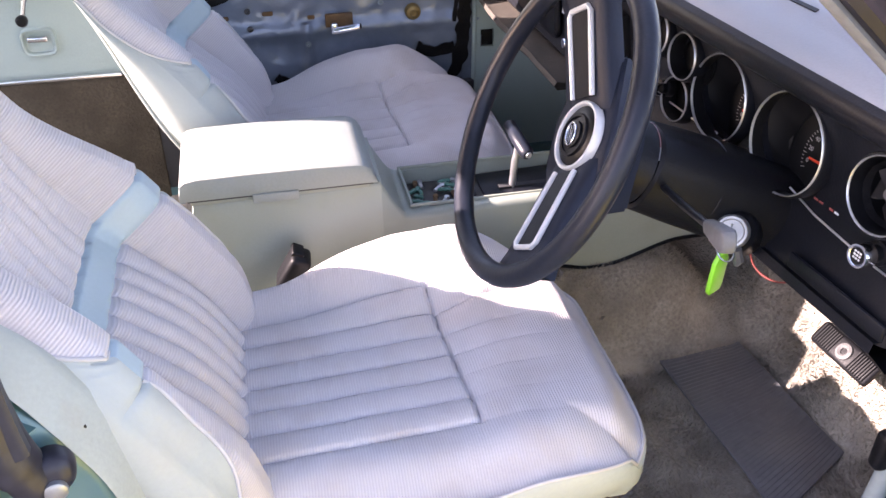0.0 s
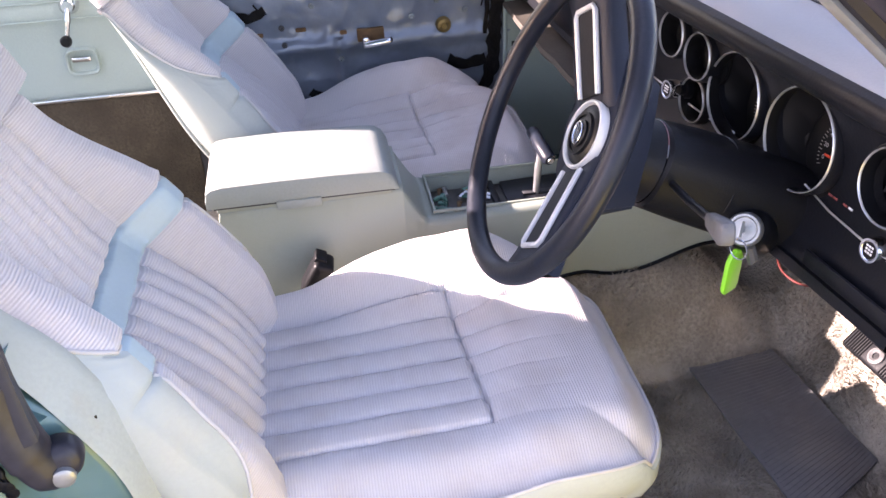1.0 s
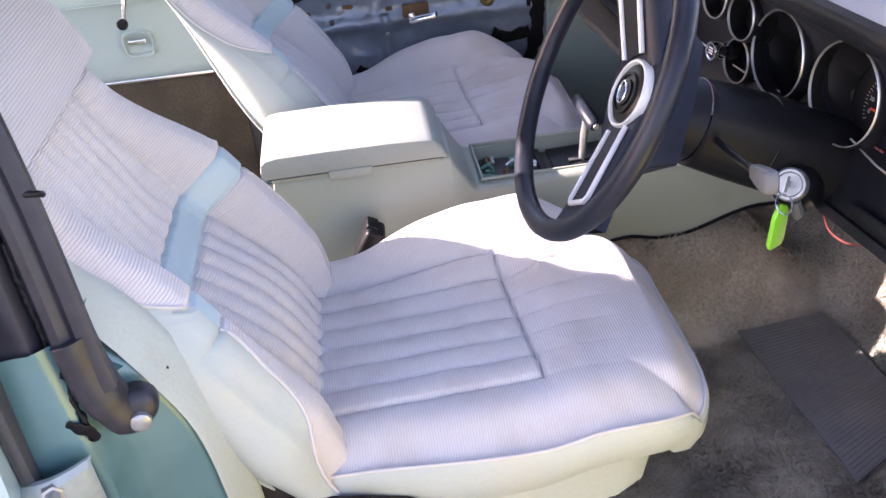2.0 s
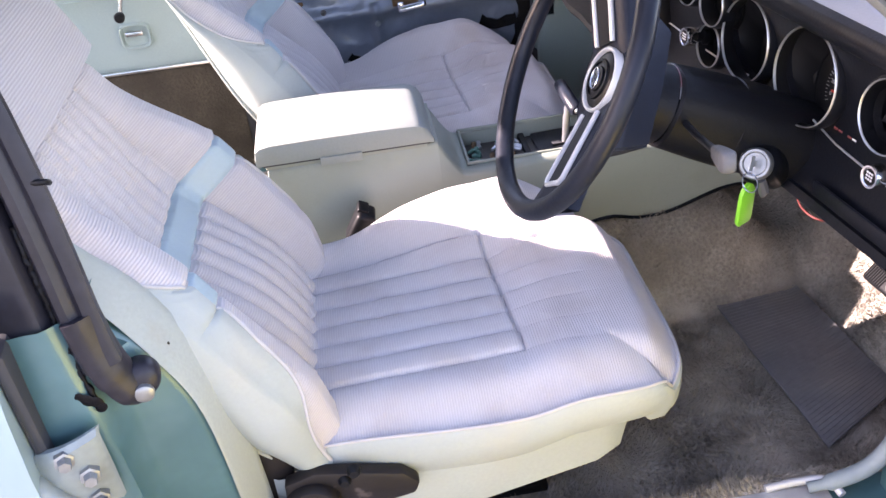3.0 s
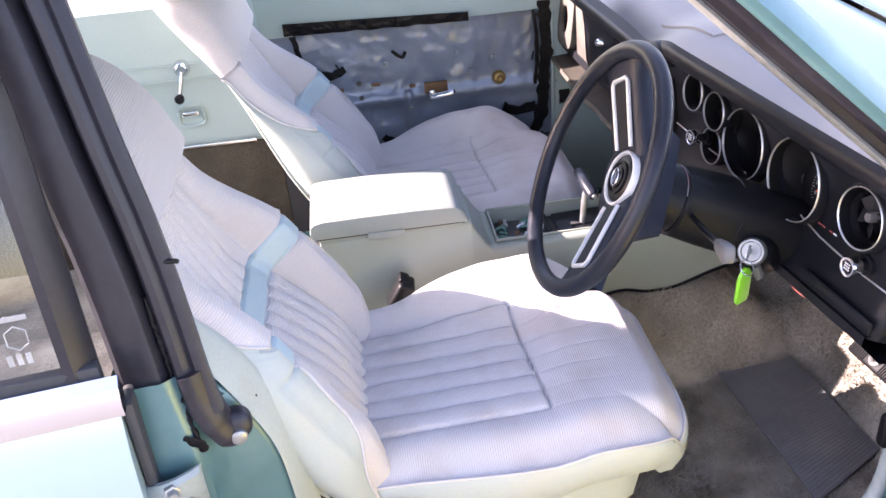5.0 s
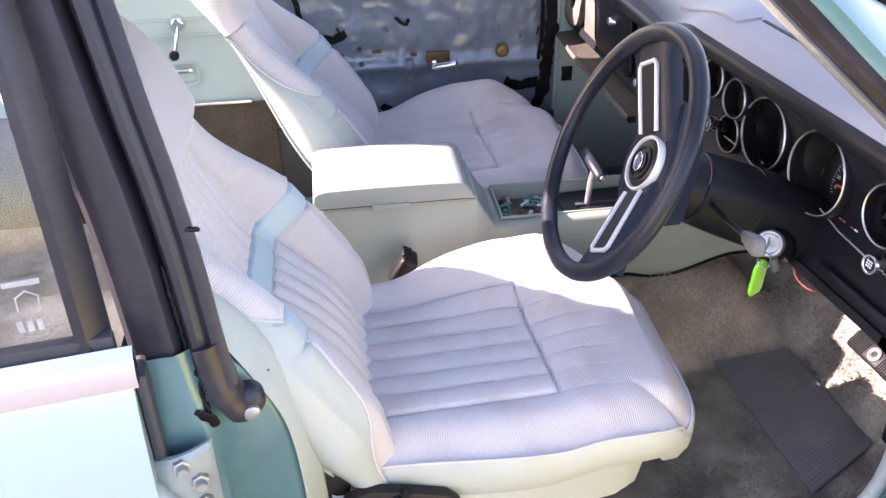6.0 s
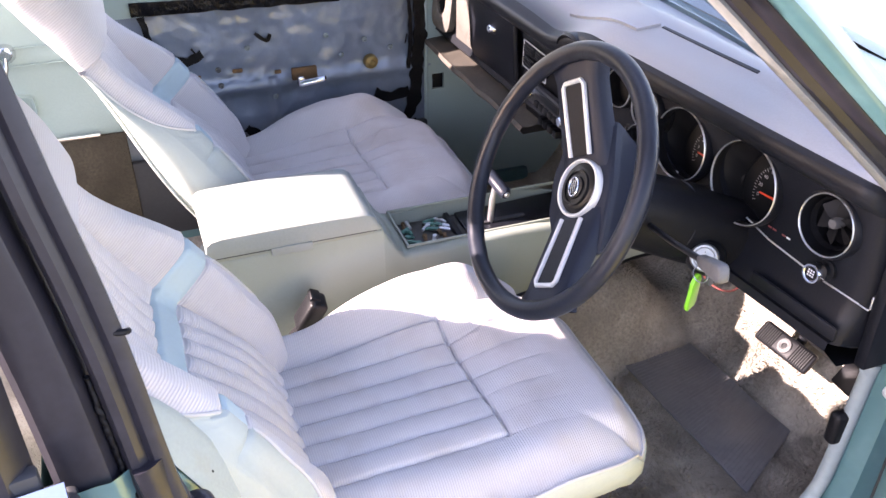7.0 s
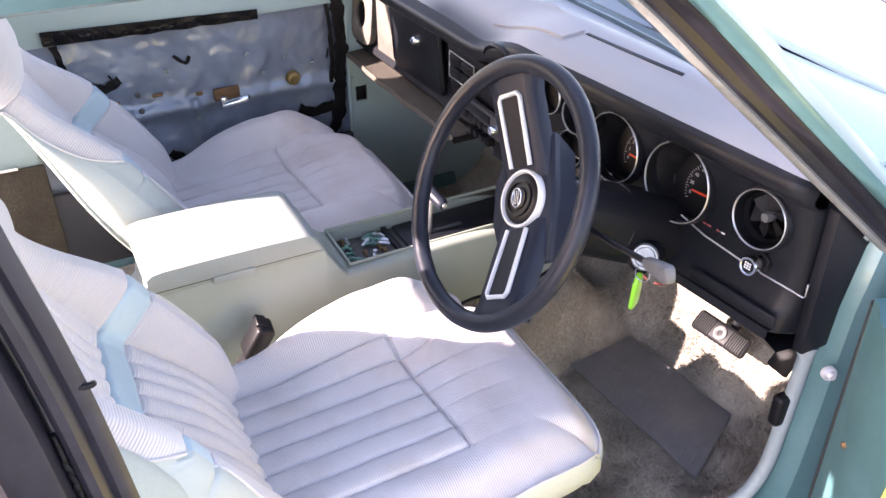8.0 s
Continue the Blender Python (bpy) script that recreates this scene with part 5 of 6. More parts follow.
    # numbers and strokes on the dials
    def digits(text, mm, x, y, size, owner, mat="grey_print"):
        cu = bpy.data.curves.new("dial_number", "FONT")
        cu.body, cu.size, cu.align_x, cu.align_y, cu.extrude = text, size, "CENTER", "CENTER", 0.0002
        tmp = bpy.data.objects.new("dial_number", cu)
        me = bpy.data.meshes.new_from_object(tmp)
        bpy.data.objects.remove(tmp)
        bm = bmesh.new()
        bm.from_mesh(me)
        bpy.data.meshes.remove(me)
        for v in bm.verts:
            v.co = mm @ (v.co + Vector((x, y, 0.0008)))
        return part("dial_number", bm, mat, owner, smooth=False)

    for owner, mm, r0, first, words in ((g2, m2, 0.043, 192, ("0", "20", "40", "60", "80", "100", "120")), (g1, m1, 0.041, 192, ("0", "1", "2", "3", "4", "5", "6"))):
        for k, txt in enumerate(words):
            a = radians(first - 22 * k)
            digits(txt, mm, r0 * math.cos(a), r0 * math.sin(a), 0.0082, owner)
        for k in range(31):
            a = radians(first + 11 - 5.5 * k)
            r1 = r0 + 0.010
            bm = bmesh.new()
            l = 0.006 if k % 4 == 0 else 0.003
            prism(bm, [mm @ (Vector((math.cos(a) * d_, math.sin(a) * d_, 0.0008)) + Vector((-math.sin(a), math.cos(a), 0)) * w_) for d_, w_ in ((r1, 0.0004), (r1 - l, 0.0004), (r1 - l, -0.0004), (r1, -0.0004))], mm.to_3x3() @ Vector((0, 0, 0.0004)))
            part("dial_stroke", bm, "grey_print", owner, smooth=False)
    # air vent with its rotor
    mm = on_face(-0.612, 0.626, 0.013)
    rad = 0.0425
    pierce(mm, rad + 0.002)
    bm = bmesh.new()
    lathe(bm, [(rad, 0.000), (rad + 0.0005, 0.002), (rad + 0.0012, 0.003), (rad + 0.0019, 0.002), (rad + 0.0022, 0.0010)], 56, mm)
    vent = part("air_vent", bm, "satin", ob, "round air vent with silver ring")
    bm = bmesh.new()
    lathe(bm, [(rad + 0.0030, 0.0014), (rad + 0.0044, 0.0008), (rad + 0.006, -0.004), (rad + 0.0065, -0.016)], 48, mm)
    part("bezel", bm, "dash_black", vent)
    bm = bmesh.new()
    lathe(bm, [(0, -0.045), (rad - 0.005, -0.045), (rad - 0.001, -0.010), (rad, 0.0005)], 40, mm)
    part("vent_throat", bm, "black_trim", vent)
    bm = bmesh.new()
    lathe(bm, [(rad * 0.80, -0.022), (rad * 0.86, -0.012), (rad * 0.92, -0.022)], 40, mm)
    part("vent_collar", bm, "black_plastic", vent)
    for k in range(6):
        a = 2 * math.pi * k / 6 + 0.3
        u, v = Vector((math.cos(a), math.sin(a), 0)), Vector((-math.sin(a), math.cos(a), 0))
        bm = bmesh.new()
        sheet(bm, [[mm @ (u * r + v * (w * e) + Vector((0, 0, -0.026 + 0.006 * e))) for e in (-1, -0.3, 0.4, 1)] for r, w in ((0.005, 0.004), (0.014, 0.0085), (0.024, 0.0105), (0.031, 0.010))], thick=mm.to_3x3() @ Vector((0, 0, -0.0015)))
        part("blade", bm, "vent_blade", vent)
    bm = bmesh.new()
    lathe(bm, [(0, 0.0), (0.006, -0.001), (0.0078, -0.004), (0.008, -0.02)], 20, mm @ Matrix.Translation((0, 0, -0.010)))
    part("vent_knob", bm, "lever_grey", vent)
    # knobs with chrome faces
    for y, z in ((-0.616, 0.552), (-0.171, 0.569)):
        mm = on_face(y, z, 0.0)
        bm = bmesh.new()
        lathe(bm, [(0.016, -0.002), (0.015, 0.008), (0.0105, 0.009), (0.010, 0.020)], 24, mm)
        k1 = part("knob", bm, "black_trim", ob)
        bm = bmesh.new()
        lathe(bm, [(0.012, 0.018), (0.0145, 0.021), (0.015, 0.033), (0.0138, 0.037), (0.0115, 0.037), (0.0105, 0.0355), (0.0, 0.0355)], 28, mm)
        kc = part("knob_cap", bm, "chrome", k1, "chrome-rimmed knob cap")
        bm = bmesh.new()
        lathe(bm, [(0.0, 0.0362), (0.0100, 0.0362), (0.0100, 0.0350)], 24, mm)
        part("knob_face", bm, "black_plastic", kc)
        for x in (-0.004, 0.0, 0.004):
            bm = bmesh.new()
            for yy in (-0.003, 0.001, 0.005):
                box(bm, (x - 0.0013, yy - 0.0011, 0.0360), (x + 0.0013, yy + 0.0011, 0.0368))
            for v in bm.verts:
                v.co = mm @ v.co
            part("print_mark", bm, "white", kc)
    # bright line low on the panel with its hooked end, and red marks
    bm = bmesh.new()
    line = [on_face(y, 0.548, 0.003).translation for y in (-0.03, -0.15, -0.28)]
    tube(bm, line, 0.0014, 6)
    part("bright_line", bm, "satin", ob)
    bm = bmesh.new()
    line = [on_face(y, z, 0.003).translation for y, z in ((-0.46, 0.552), (-0.51, 0.540), (-0.60, 0.532), (-0.692, 0.532), (-0.694, 0.536), (-0.694, 0.556))]
    tube(bm, line, 0.0014, 6)
    part("bright_line", bm, "satin", ob)
    for y0, z0 in ((-0.505, 0.560), (-0.262, 0.552)):
        for k in range(5):
            if k == 2:
                continue
            bm = bmesh.new()
            q = on_face(y0 - 0.009 * k, z0, 0.001)
            box(bm, (-0.0033, -0.0012, 0), (0.0033, 0.0012, 0.0012))
            for v in bm.verts:
                v.co = q @ v.co
            part("print_mark", bm, "red_print" if k < 4 else "white", ob)
    # drawer seam below the line
    for y0, y1, z0, z1 in ((-0.52, -0.68, 0.498, 0.476),):
        bm = bmesh.new()
        prism(bm, [(face_x(y) - 0.006, y, z) for y, z in ((y0, z0), (y1, z0), (y1, z1), (y0, z1))], (-0.006, 0, 0), 0.003)
        part("ash_drawer", bm, "dash_black", ob)
    # passenger side: padded face, vent, glove box, shelf
    bm = bmesh.new()
    rows = []
    for y in [0.02 + 0.64 * i / 30 for i in range(31)]:
        f = face_x(y)
        z = lip(y)
        rows.append([(f + 0.004, y, z - 0.018), (f + 0.010, y, z - 0.05), (f + 0.016, y, 0.57), (f + 0.012, y, 0.52), (f - 0.002, y, 0.492), (f + 0.008, y, 0.480), (f + 0.10, y, 0.470)])
    sheet(bm, rows, thick=(0.01, 0, 0))
    part("passenger_panel", bm, "dash_black", ob)
    # glove box lid with rounded corners
    bm = bmesh.new()
    out = []
    for cy, cz, a0 in ((0.235, 0.640, 90), (0.425, 0.640, 0), (0.425, 0.522, -90), (0.235, 0.522, 180)):
        for k in range(6):
            a = radians(a0 + 90 * k / 5)
            sy = math.cos(a) * 0.020
            out.append((cy + sy, cz + math.sin(a) * 0.020))
    hull = sorted(set((round(y, 5), round(z, 5)) for y, z in out), key=lambda p: math.atan2(p[1] - 0.58, p[0] - 0.33))
    prism(bm, [(face_x(y) - 0.001 + 0.012 * step(0.65, 0.52, z), y, z) for y, z in hull], (-0.012, -0.001, 0), 0.006)
    gb = part("glove_box_door", bm, "dash_black", ob, "dusty black glove box lid")
    bm = bmesh.new()
    lathe(bm, [(0.0, 0.016), (0.006, 0.016), (0.009, 0.013), (0.010, 0.004), (0.012, 0.0), (0.012, -0.01)], 20, facing((face_x(0.310) - 0.008, 0.310, 0.604), (-1, -0.1, 0.2)))
    part("lock", bm, "chrome", gb, "small chrome lock")
    # bare dusty board between lid and side vent
    bm = bmesh.new()
    prism(bm, [(face_x(y) - 0.001 + 0.012 * step(0.65, 0.52, z), y, z) for y, z in ((0.452, 0.500), (0.452, 0.640), (0.520, 0.640), (0.545, 0.500))], (-0.005, -0.0005, 0), 0.002)
    part("bare_board", bm, "cream", ob, "dusty tan bare board")
    bm = bmesh.new()
    mm = facing((face_x(0.605) - 0.004, 0.602, 0.580), (-1, -0.1, 0.1))
    rows = []
    for r, h in ((0.46, -0.02), (0.47, 0.004), (0.56, 0.007), (0.80, 0.006), (1.0, 0.002), (1.0, -0.014)):
        rows.append([mm @ Vector((math.copysign(abs(math.cos(t)) ** (1.0 if r < 0.6 else 0.45), math.cos(t)) * 0.050 * r, math.copysign(abs(math.sin(t)) ** (1.0 if r < 0.6 else 0.45), math.sin(t)) * 0.072 * r, h)) for t in (2 * math.pi * k / 40 for k in range(40))])
    sheet(bm, rows, closed=True)
    pv = part("side_vent", bm, "cream", ob, "cream-faced oval side vent")
    bm = bmesh.new()
    lathe(bm, [(0, -0.018), (0.022, -0.018), (0.0235, -0.002)], 24, mm @ Matrix.Diagonal((1, 1.44, 1, 1)))
    part("vent_throat", bm, "black_trim", pv)
    bm = bmesh.new()
    rows = []
    for y in [0.10 + 0.56 * i / 24 for i in range(25)]:
        f = face_x(y) - 0.01
        e = 0.006 * noise.noise(Vector((y * 14, 0, 3))) + 0.010 * step(0.45, 0.66, y)
        rows.append([(f + 0.06, y, 0.474), (f - 0.020 + e, y, 0.468), (f - 0.030 + e, y, 0.471), (f - 0.034 + e, y, 0.463), (f - 0.028 + e, y, 0.454), (f + 0.06, y, 0.455)])
    sheet(bm, rows, closed=True)
    part("parcel_shelf", bm, "tan_board", ob, "dusty tan parcel shelf under the glove box")
    # slots and strips on the top
    def plate(corners, n, lift, thick):
        bm = bmesh.new()
        c = [Vector((x, y, 0)) for x, y in corners]
        rows = []
        for i in range(n + 1):
            row = []
            for j in range(n + 1):
                p = c[0].lerp(c[1], i / n).lerp(c[3].lerp(c[2], i / n), j / n)
                row.append((p.x, p.y, top_z(p.x, p.y) + lift))
            rows.append(row)
        sheet(bm, rows, thick=(0, 0, -thick))
        return bm

    part("demister_slot", plate([(0.846, -0.138), (0.869, -0.366), (0.863, -0.368), (0.840, -0.138)], 12, 0.0015, 0.003), "dash_black", ob)
    part("speaker_panel", plate([(0.775, 0.070), (0.800, -0.125), (0.843, -0.130), (0.890, 0.080)], 10, 0.0045, 0.006), "dash_top", ob, "grey raised panel")
    bm = bmesh.new()
    rows = []
    for k in range(15):
        a = math.pi * k / 14
        rows.append([(0.742 + dx, -0.030 - 0.048 * math.cos(a), 0.672 + (0.026 + h) * math.sin(a)) for dx, h in ((0.035, 0.004), (0.0, 0.009), (-0.014, 0.008), (-0.018, 0.003), (-0.014, -0.002), (0.0, -0.006), (0.035, -0.006))])
    sheet(bm, rows, closed=True)
    part("brow", bm, "dash_black", ob, "small black padded brow")
    # centre stack: vents, radio, controls
    st = thing("radio_stack", (face_x(0.06) - 0.01, 0.06, 0.53), "black centre stack with vents and an old push-button radio", "car radio")
    bm = bmesh.new()
    prism(bm, [(face_x(y) - 0.008 + 0.02 * step(0.65, 0.40, z), y, z) for y, z in ((-0.050, 0.462), (-0.050, 0.640), (0.185, 0.640), (0.185, 0.462))], (0.03, 0, 0), 0.006)
    part("surround", bm, "black_plastic", st)
    for z0 in (0.612, 0.588):
        for k in range(2):
            y0 = 0.075 + 0.05 * k
            bm = bmesh.new()
            box(bm, (face_x(0.05) - 0.016, y0, z0 - 0.009), (face_x(0.05) - 0.004, y0 + 0.045, z0 + 0.009), 0.002)
            v = part("vent_frame", bm, "black_trim", st)
            for q in range(3):
                bm = bmesh.new()
                box(bm, (face_x(0.05) - 0.0185, y0 + 0.003, z0 - 0.006 + 0.005 * q), (face_x(0.05) - 0.015, y0 + 0.042, z0 - 0.0035 + 0.005 * q), 0.0005)
                part("slat", bm, "vent_blade", v)
    bm = bmesh.new()
    tube(bm, [(face_x(0.05) - 0.016, y, z) for y, z in ((0.066, 0.574), (0.066, 0.628), (0.170, 0.628), (0.170, 0.574))], 0.0014, 6, closed=True)
    part("vent_rim", bm, "satin", st, "thin bright rim")
    bm = bmesh.new()
    fx = face_x(0.05) - 0.008
    box(bm, (fx - 0.012, -0.045, 0.515), (fx, 0.130, 0.560), 0.002)
    rd = part("radio", bm, "radio_face", st, "push-button radio with worn silver face")
    bm = bmesh.new()
    box(bm, (fx - 0.0145, -0.008, 0.538), (fx - 0.011, 0.095, 0.554), 0.001)
    part("tuning_window", bm, "black_trim", rd)
    for k in range(5):
        bm = bmesh.new()
        box(bm, (fx - 0.018, -0.004 + 0.020 * k, 0.519), (fx - 0.010, 0.011 + 0.020 * k, 0.531), 0.0015)
        part("push_button", bm, "vent_blade", rd)
    for y in (-0.030, 0.114):
        bm = bmesh.new()
        lathe(bm, [(0, 0.014), (0.008, 0.014), (0.0095, 0.011), (0.010, 0.0)], 18, facing((fx - 0.011, y, 0.537), (-1, 0, 0)))
        part("radio_knob", bm, "chrome", rd)
    for k in range(4):
        bm = bmesh.new()
        box(bm, (fx - 0.012, 0.0 + 0.022 * k, 0.485), (fx + 0.006, 0.016 + 0.022 * k, 0.500), 0.002)
        part("heater_switch", bm, "black_trim", st)
    return ob


make_dash()


def make_pedal():
    ob = thing("brake_pedal", (1.08, -0.36, 0.15), "black ribbed wide brake pedal with worn round centre", "pedal")
    mm = facing((1.064, -0.370, 0.160), (-0.72, -0.05, 0.70), (0, -1, 0.12))
    bm = bmesh.new()
    box(bm, (-0.066, -0.022, -0.006), (0.066, 0.022, 0.004), 0.008, 3)
    for v in bm.verts:
        v.co = mm @ v.co
    part("pad", bm, "black_plastic", ob)
    for k in range(24):
        x = -0.058 + 0.116 * k / 23
        if abs(x) < 0.018:
            continue
        bm = bmesh.new()
        box(bm, (x - 0.0013, -0.018, 0.003), (x + 0.0013, 0.018, 0.0065), 0.0006, 1)
        for v in bm.verts:
            v.co = mm @ v.co
        part("rib", bm, "black_plastic", ob)
    bm = bmesh.new()
    lathe(bm, [(0.0055, 0.002), (0.006, 0.006), (0.010, 0.0085), (0.014, 0.007), (0.016, 0.003), (0.016, 0.0)], 28, mm)
    part("boss", bm, "lever_grey", ob, "grey worn round boss")
    bm = bmesh.new()
    tube(bm, smooth_line([mm @ Vector((0, 0, -0.006)), mm @ Vector((0, 0.03, -0.03)), (1.17, -0.36, 0.33), (1.16, -0.36, 0.50)], 5), 0.009, 8, flat=0.6)
    part("arm", bm, "black_trim", ob)
    acc = thing("accelerator_pedal", (1.08, -0.55, 0.10), "black rubber accelerator pedal on a thin arm", "pedal")
    bm = bmesh.new()
    m2 = facing((1.075, -0.520, 0.205), (-0.80, 0.0, 0.60), (0, -1, 0))
    box(bm, (-0.024, -0.030, -0.006), (0.024, 0.045, 0.004), 0.005, 2)
    for v in bm.verts:
        v.co = m2 @ v.co
    part("pad", bm, "black_plastic", acc)
    bm = bmesh.new()
    tube(bm, [m2 @ Vector((0, 0.02, -0.006)), (1.16, -0.535, 0.28), (1.15, -0.53, 0.46)], 0.006, 8)
    part("arm", bm, "black_trim", acc)
    bm = bmesh.new()
    tube(bm, smooth_line([(0.90, -0.235, 0.42), (0.932, -0.246, 0.30), (0.944, -0.258, 0.268), (0.964, -0.281, 0.257), (0.999, -0.280, 0.254), (1.030, -0.275, 0.30), (1.05, -0.27, 0.42)], 6), 0.0018, 7)
    w = part("loose_wire", bm, "wire_red")
    tagged(w, "loose red wire hanging under the dash", "wire")
    bm = bmesh.new()
    tube(bm, smooth_line([(0.86, -0.50, 0.45), (0.90, -0.50, 0.425), (0.94, -0.53, 0.425), (0.98, -0.56, 0.45)], 6), 0.006, 8)
    w = part("wiring_loom", bm, "black_trim")
    tagged(w, "black taped wiring loom under the dash", "wiring")


make_pedal()


# ---- doors ----
def make_passenger_door():
    ob = thing("passenger_door", (0.35, 0.68, 0.3), "front door stripped of its card, bare blue-grey steel under film", "car door")
    y0 = 0.672
    # crumpled film over the pressed steel
    bm = bmesh.new()
    rows = []
    for i in range(161):
        x = -0.06 + 0.77 * i / 160
        row = []
        for k in range(111):
            z = 0.10 + 0.56 * k / 110
            p = Vector((x * 7, z * 7, 0))
            d = 0.010 * noise.noise(p * 0.5) + 0.0055 * noise.ridged_multi_fractal(p * 0.9, 1.0, 2.0, 5, 1.0, 2.0)
            d += 0.0025 * abs(noise.noise(Vector((x * 22, z * 9, 4)))) + 0.0012 * abs(noise.noise(p * 6))
            d += 0.012 * bell(z - 0.40, 0.02) + 0.008 * bell(x - 0.30, 0.012) * (z < 0.42)
            row.append((x, y0 - d, z))
        rows.append(row)
    sheet(bm, rows)
    part("inner_skin", bm, "steel_blue", ob, "blue-grey steel with crumpled film", angle=25)
    bm = bmesh.new()
    box(bm, (-0.10, 0.685, 0.02), (0.73, 0.735, 0.66), 0.01)
    part("door_frame", bm, "door_card", ob)
    bm = bmesh.new()
    box(bm, (-0.09, 0.642, 0.02), (0.69, 0.662, 0.252), 0.006)
    part("lower_panel", bm, "rubber", ob)
    # rim of black sealant, built in ragged strips

    def smear(path, w, thick=0.004):
        bm = bmesh.new()
        top, bot = [], []
        pts = smooth_line(path, 10)
        for i, p in enumerate(pts):
            d = (pts[min(i + 1, len(pts) - 1)] - pts[max(i - 1, 0)]).normalized()
            nrm = Vector((-d.z, 0, d.x))
            a = w * (0.6 + 0.8 * abs(noise.noise(p * 30)))
            b = w * (0.6 + 0.8 * abs(noise.noise(p * 30 + Vector((9, 3, 1)))))
            y = y0 - 0.026 - 0.004 * noise.noise(p * 18)
            top.append(Vector((p.x, y, p.z)) + nrm * a)
            bot.append(Vector((p.x, y, p.z)) - nrm * b)
        sheet(bm, [top, bot], thick=(0, thick, 0))
        return part("sealant_bead", bm, "sealant", ob)

    smear([(0.665, 0, 0.64), (0.672, 0, 0.52), (0.664, 0, 0.42), (0.655, 0, 0.32), (0.63, 0, 0.26)], 0.020)
    smear([(0.640, 0, 0.60), (0.648, 0, 0.50), (0.640, 0, 0.40)], 0.006)
    smear([(0.66, 0, 0.25), (0.55, 0, 0.235), (0.40, 0, 0.25), (0.25, 0, 0.265), (0.10, 0, 0.27)], 0.013)
    smear([(0.02, 0, 0.60), (0.03, 0, 0.53), (0.04, 0, 0.50), (0.02, 0, 0.44)], 0.010)
    smear([(0.40, 0, 0.30), (0.44, 0, 0.27), (0.50, 0, 0.29), (0.56, 0, 0.285)], 0.012)
    smear([(0.22, 0, 0.30), (0.25, 0, 0.275), (0.29, 0, 0.27)], 0.014)
    smear([(0.55, 0, 0.345), (0.59, 0, 0.33), (0.64, 0, 0.34)], 0.018)
    smear([(0.06, 0, 0.50), (0.10, 0, 0.485), (0.14, 0, 0.50)], 0.014)
    smear([(0.265, 0, 0.535), (0.29, 0, 0.515), (0.30, 0, 0.53)], 0.006)
    rnd = random.Random(3)
    for k in range(9):
        cx, cz = rnd.choice(((0.295, 0.525), (0.10, 0.505), (0.60, 0.33), (0.655, 0.45), (0.47, 0.285), (0.03, 0.55), (0.64, 0.56)))
        x, z = cx + rnd.uniform(-0.035, 0.035), cz + rnd.uniform(-0.03, 0.03)
        a, l = rnd.uniform(0, 3.1), rnd.uniform(0.006, 0.016)
        smear([(x - math.cos(a) * l, 0, z - math.sin(a) * l), (x, 0, z + rnd.uniform(-0.004, 0.004)), (x + math.cos(a) * l, 0, z + math.sin(a) * l)], 0.0025, 0.002)
    # upper frame of the door window, unseen; outline made up to shape sunlight
    bm = bmesh.new()
    rows = []
    for p in smooth_line([(0.72, 0.664, 0.66), (0.62, 0.650, 0.80), (0.52, 0.622, 0.91), (0.43, 0.606, 0.975), (0.30, 0.600, 0.998), (0.20, 0.600, 0.988), (0.12, 0.601, 0.968), (0.0, 0.604, 0.952), (-0.07, 0.610, 0.935), (-0.15, 0.622, 0.90)], 6):
        up = 0.035 + max(0.0, 1.05 - p.z) * step(0.50, 0.42, p.x)
        rows.append([(p.x, p.y, p.z), (p.x, p.y + 0.02, p.z), (p.x + 0.5 * up * step(0.42, 0.50, p.x), p.y + 0.02, p.z + up), (p.x + 0.5 * up * step(0.42, 0.50, p.x), p.y, p.z + up)])
    sheet(bm, rows, closed=True)
    part("window_frame", bm, "black_paint", ob)
    # belt rail with its tape
    bm = bmesh.new()
    rows = []
    for x in (-0.10, 0.1, 0.3, 0.5, 0.72):
        rows.append([(x, 0.650, 0.600), (x, 0.645, 0.625), (x, 0.648, 0.670), (x, 0.655, 0.705), (x, 0.675, 0.724), (x, 0.72, 0.730), (x, 0.735, 0.71), (x, 0.735, 0.60)])
    sheet(bm, rows, closed=True)
    part("belt_rail", bm, "door_card", ob, "pale green-grey window rail")
    bm = bmesh.new()
    top, bot = [], []
    for i in range(50):
        x = 0.0 + 0.47 * i / 49
        top.append((x, 0.6385 + 0.002 * noise.noise(Vector((x * 30, 0, 0))), 0.636 - 0.020 * i / 49))
        bot.append((x, 0.6405 + 0.002 * noise.noise(Vector((x * 30, 4, 0))), 0.604 - 0.012 * i / 49 + 0.003 * noise.noise(Vector((x * 25, 7, 0)))))
    sheet(bm, [top, bot], thick=(0, 0.003, 0))
    part("tape", bm, "tape", ob, "crinkled black tape strip")
    # inner handle: rusty plate, chrome pull
    bm = bmesh.new()
    box(bm, (0.340, 0.628, 0.414), (0.402, 0.640, 0.444), 0.003)
    hp = part("handle_plate", bm, "rust", ob, "rusty handle base plate")
    bm = bmesh.new()
    box(bm, (0.350, 0.606, 0.405), (0.366, 0.630, 0.430), 0.004, 2)
    tube(bm, [(0.354, 0.606, 0.414), (0.360, 0.605, 0.415), (0.408, 0.603, 0.421), (0.415, 0.603, 0.422)], [0.007, 0.009, 0.008, 0.0065], 10, flat=0.7)
    part("pull", bm, "chrome", hp, "chrome pull handle")
    bm = bmesh.new()
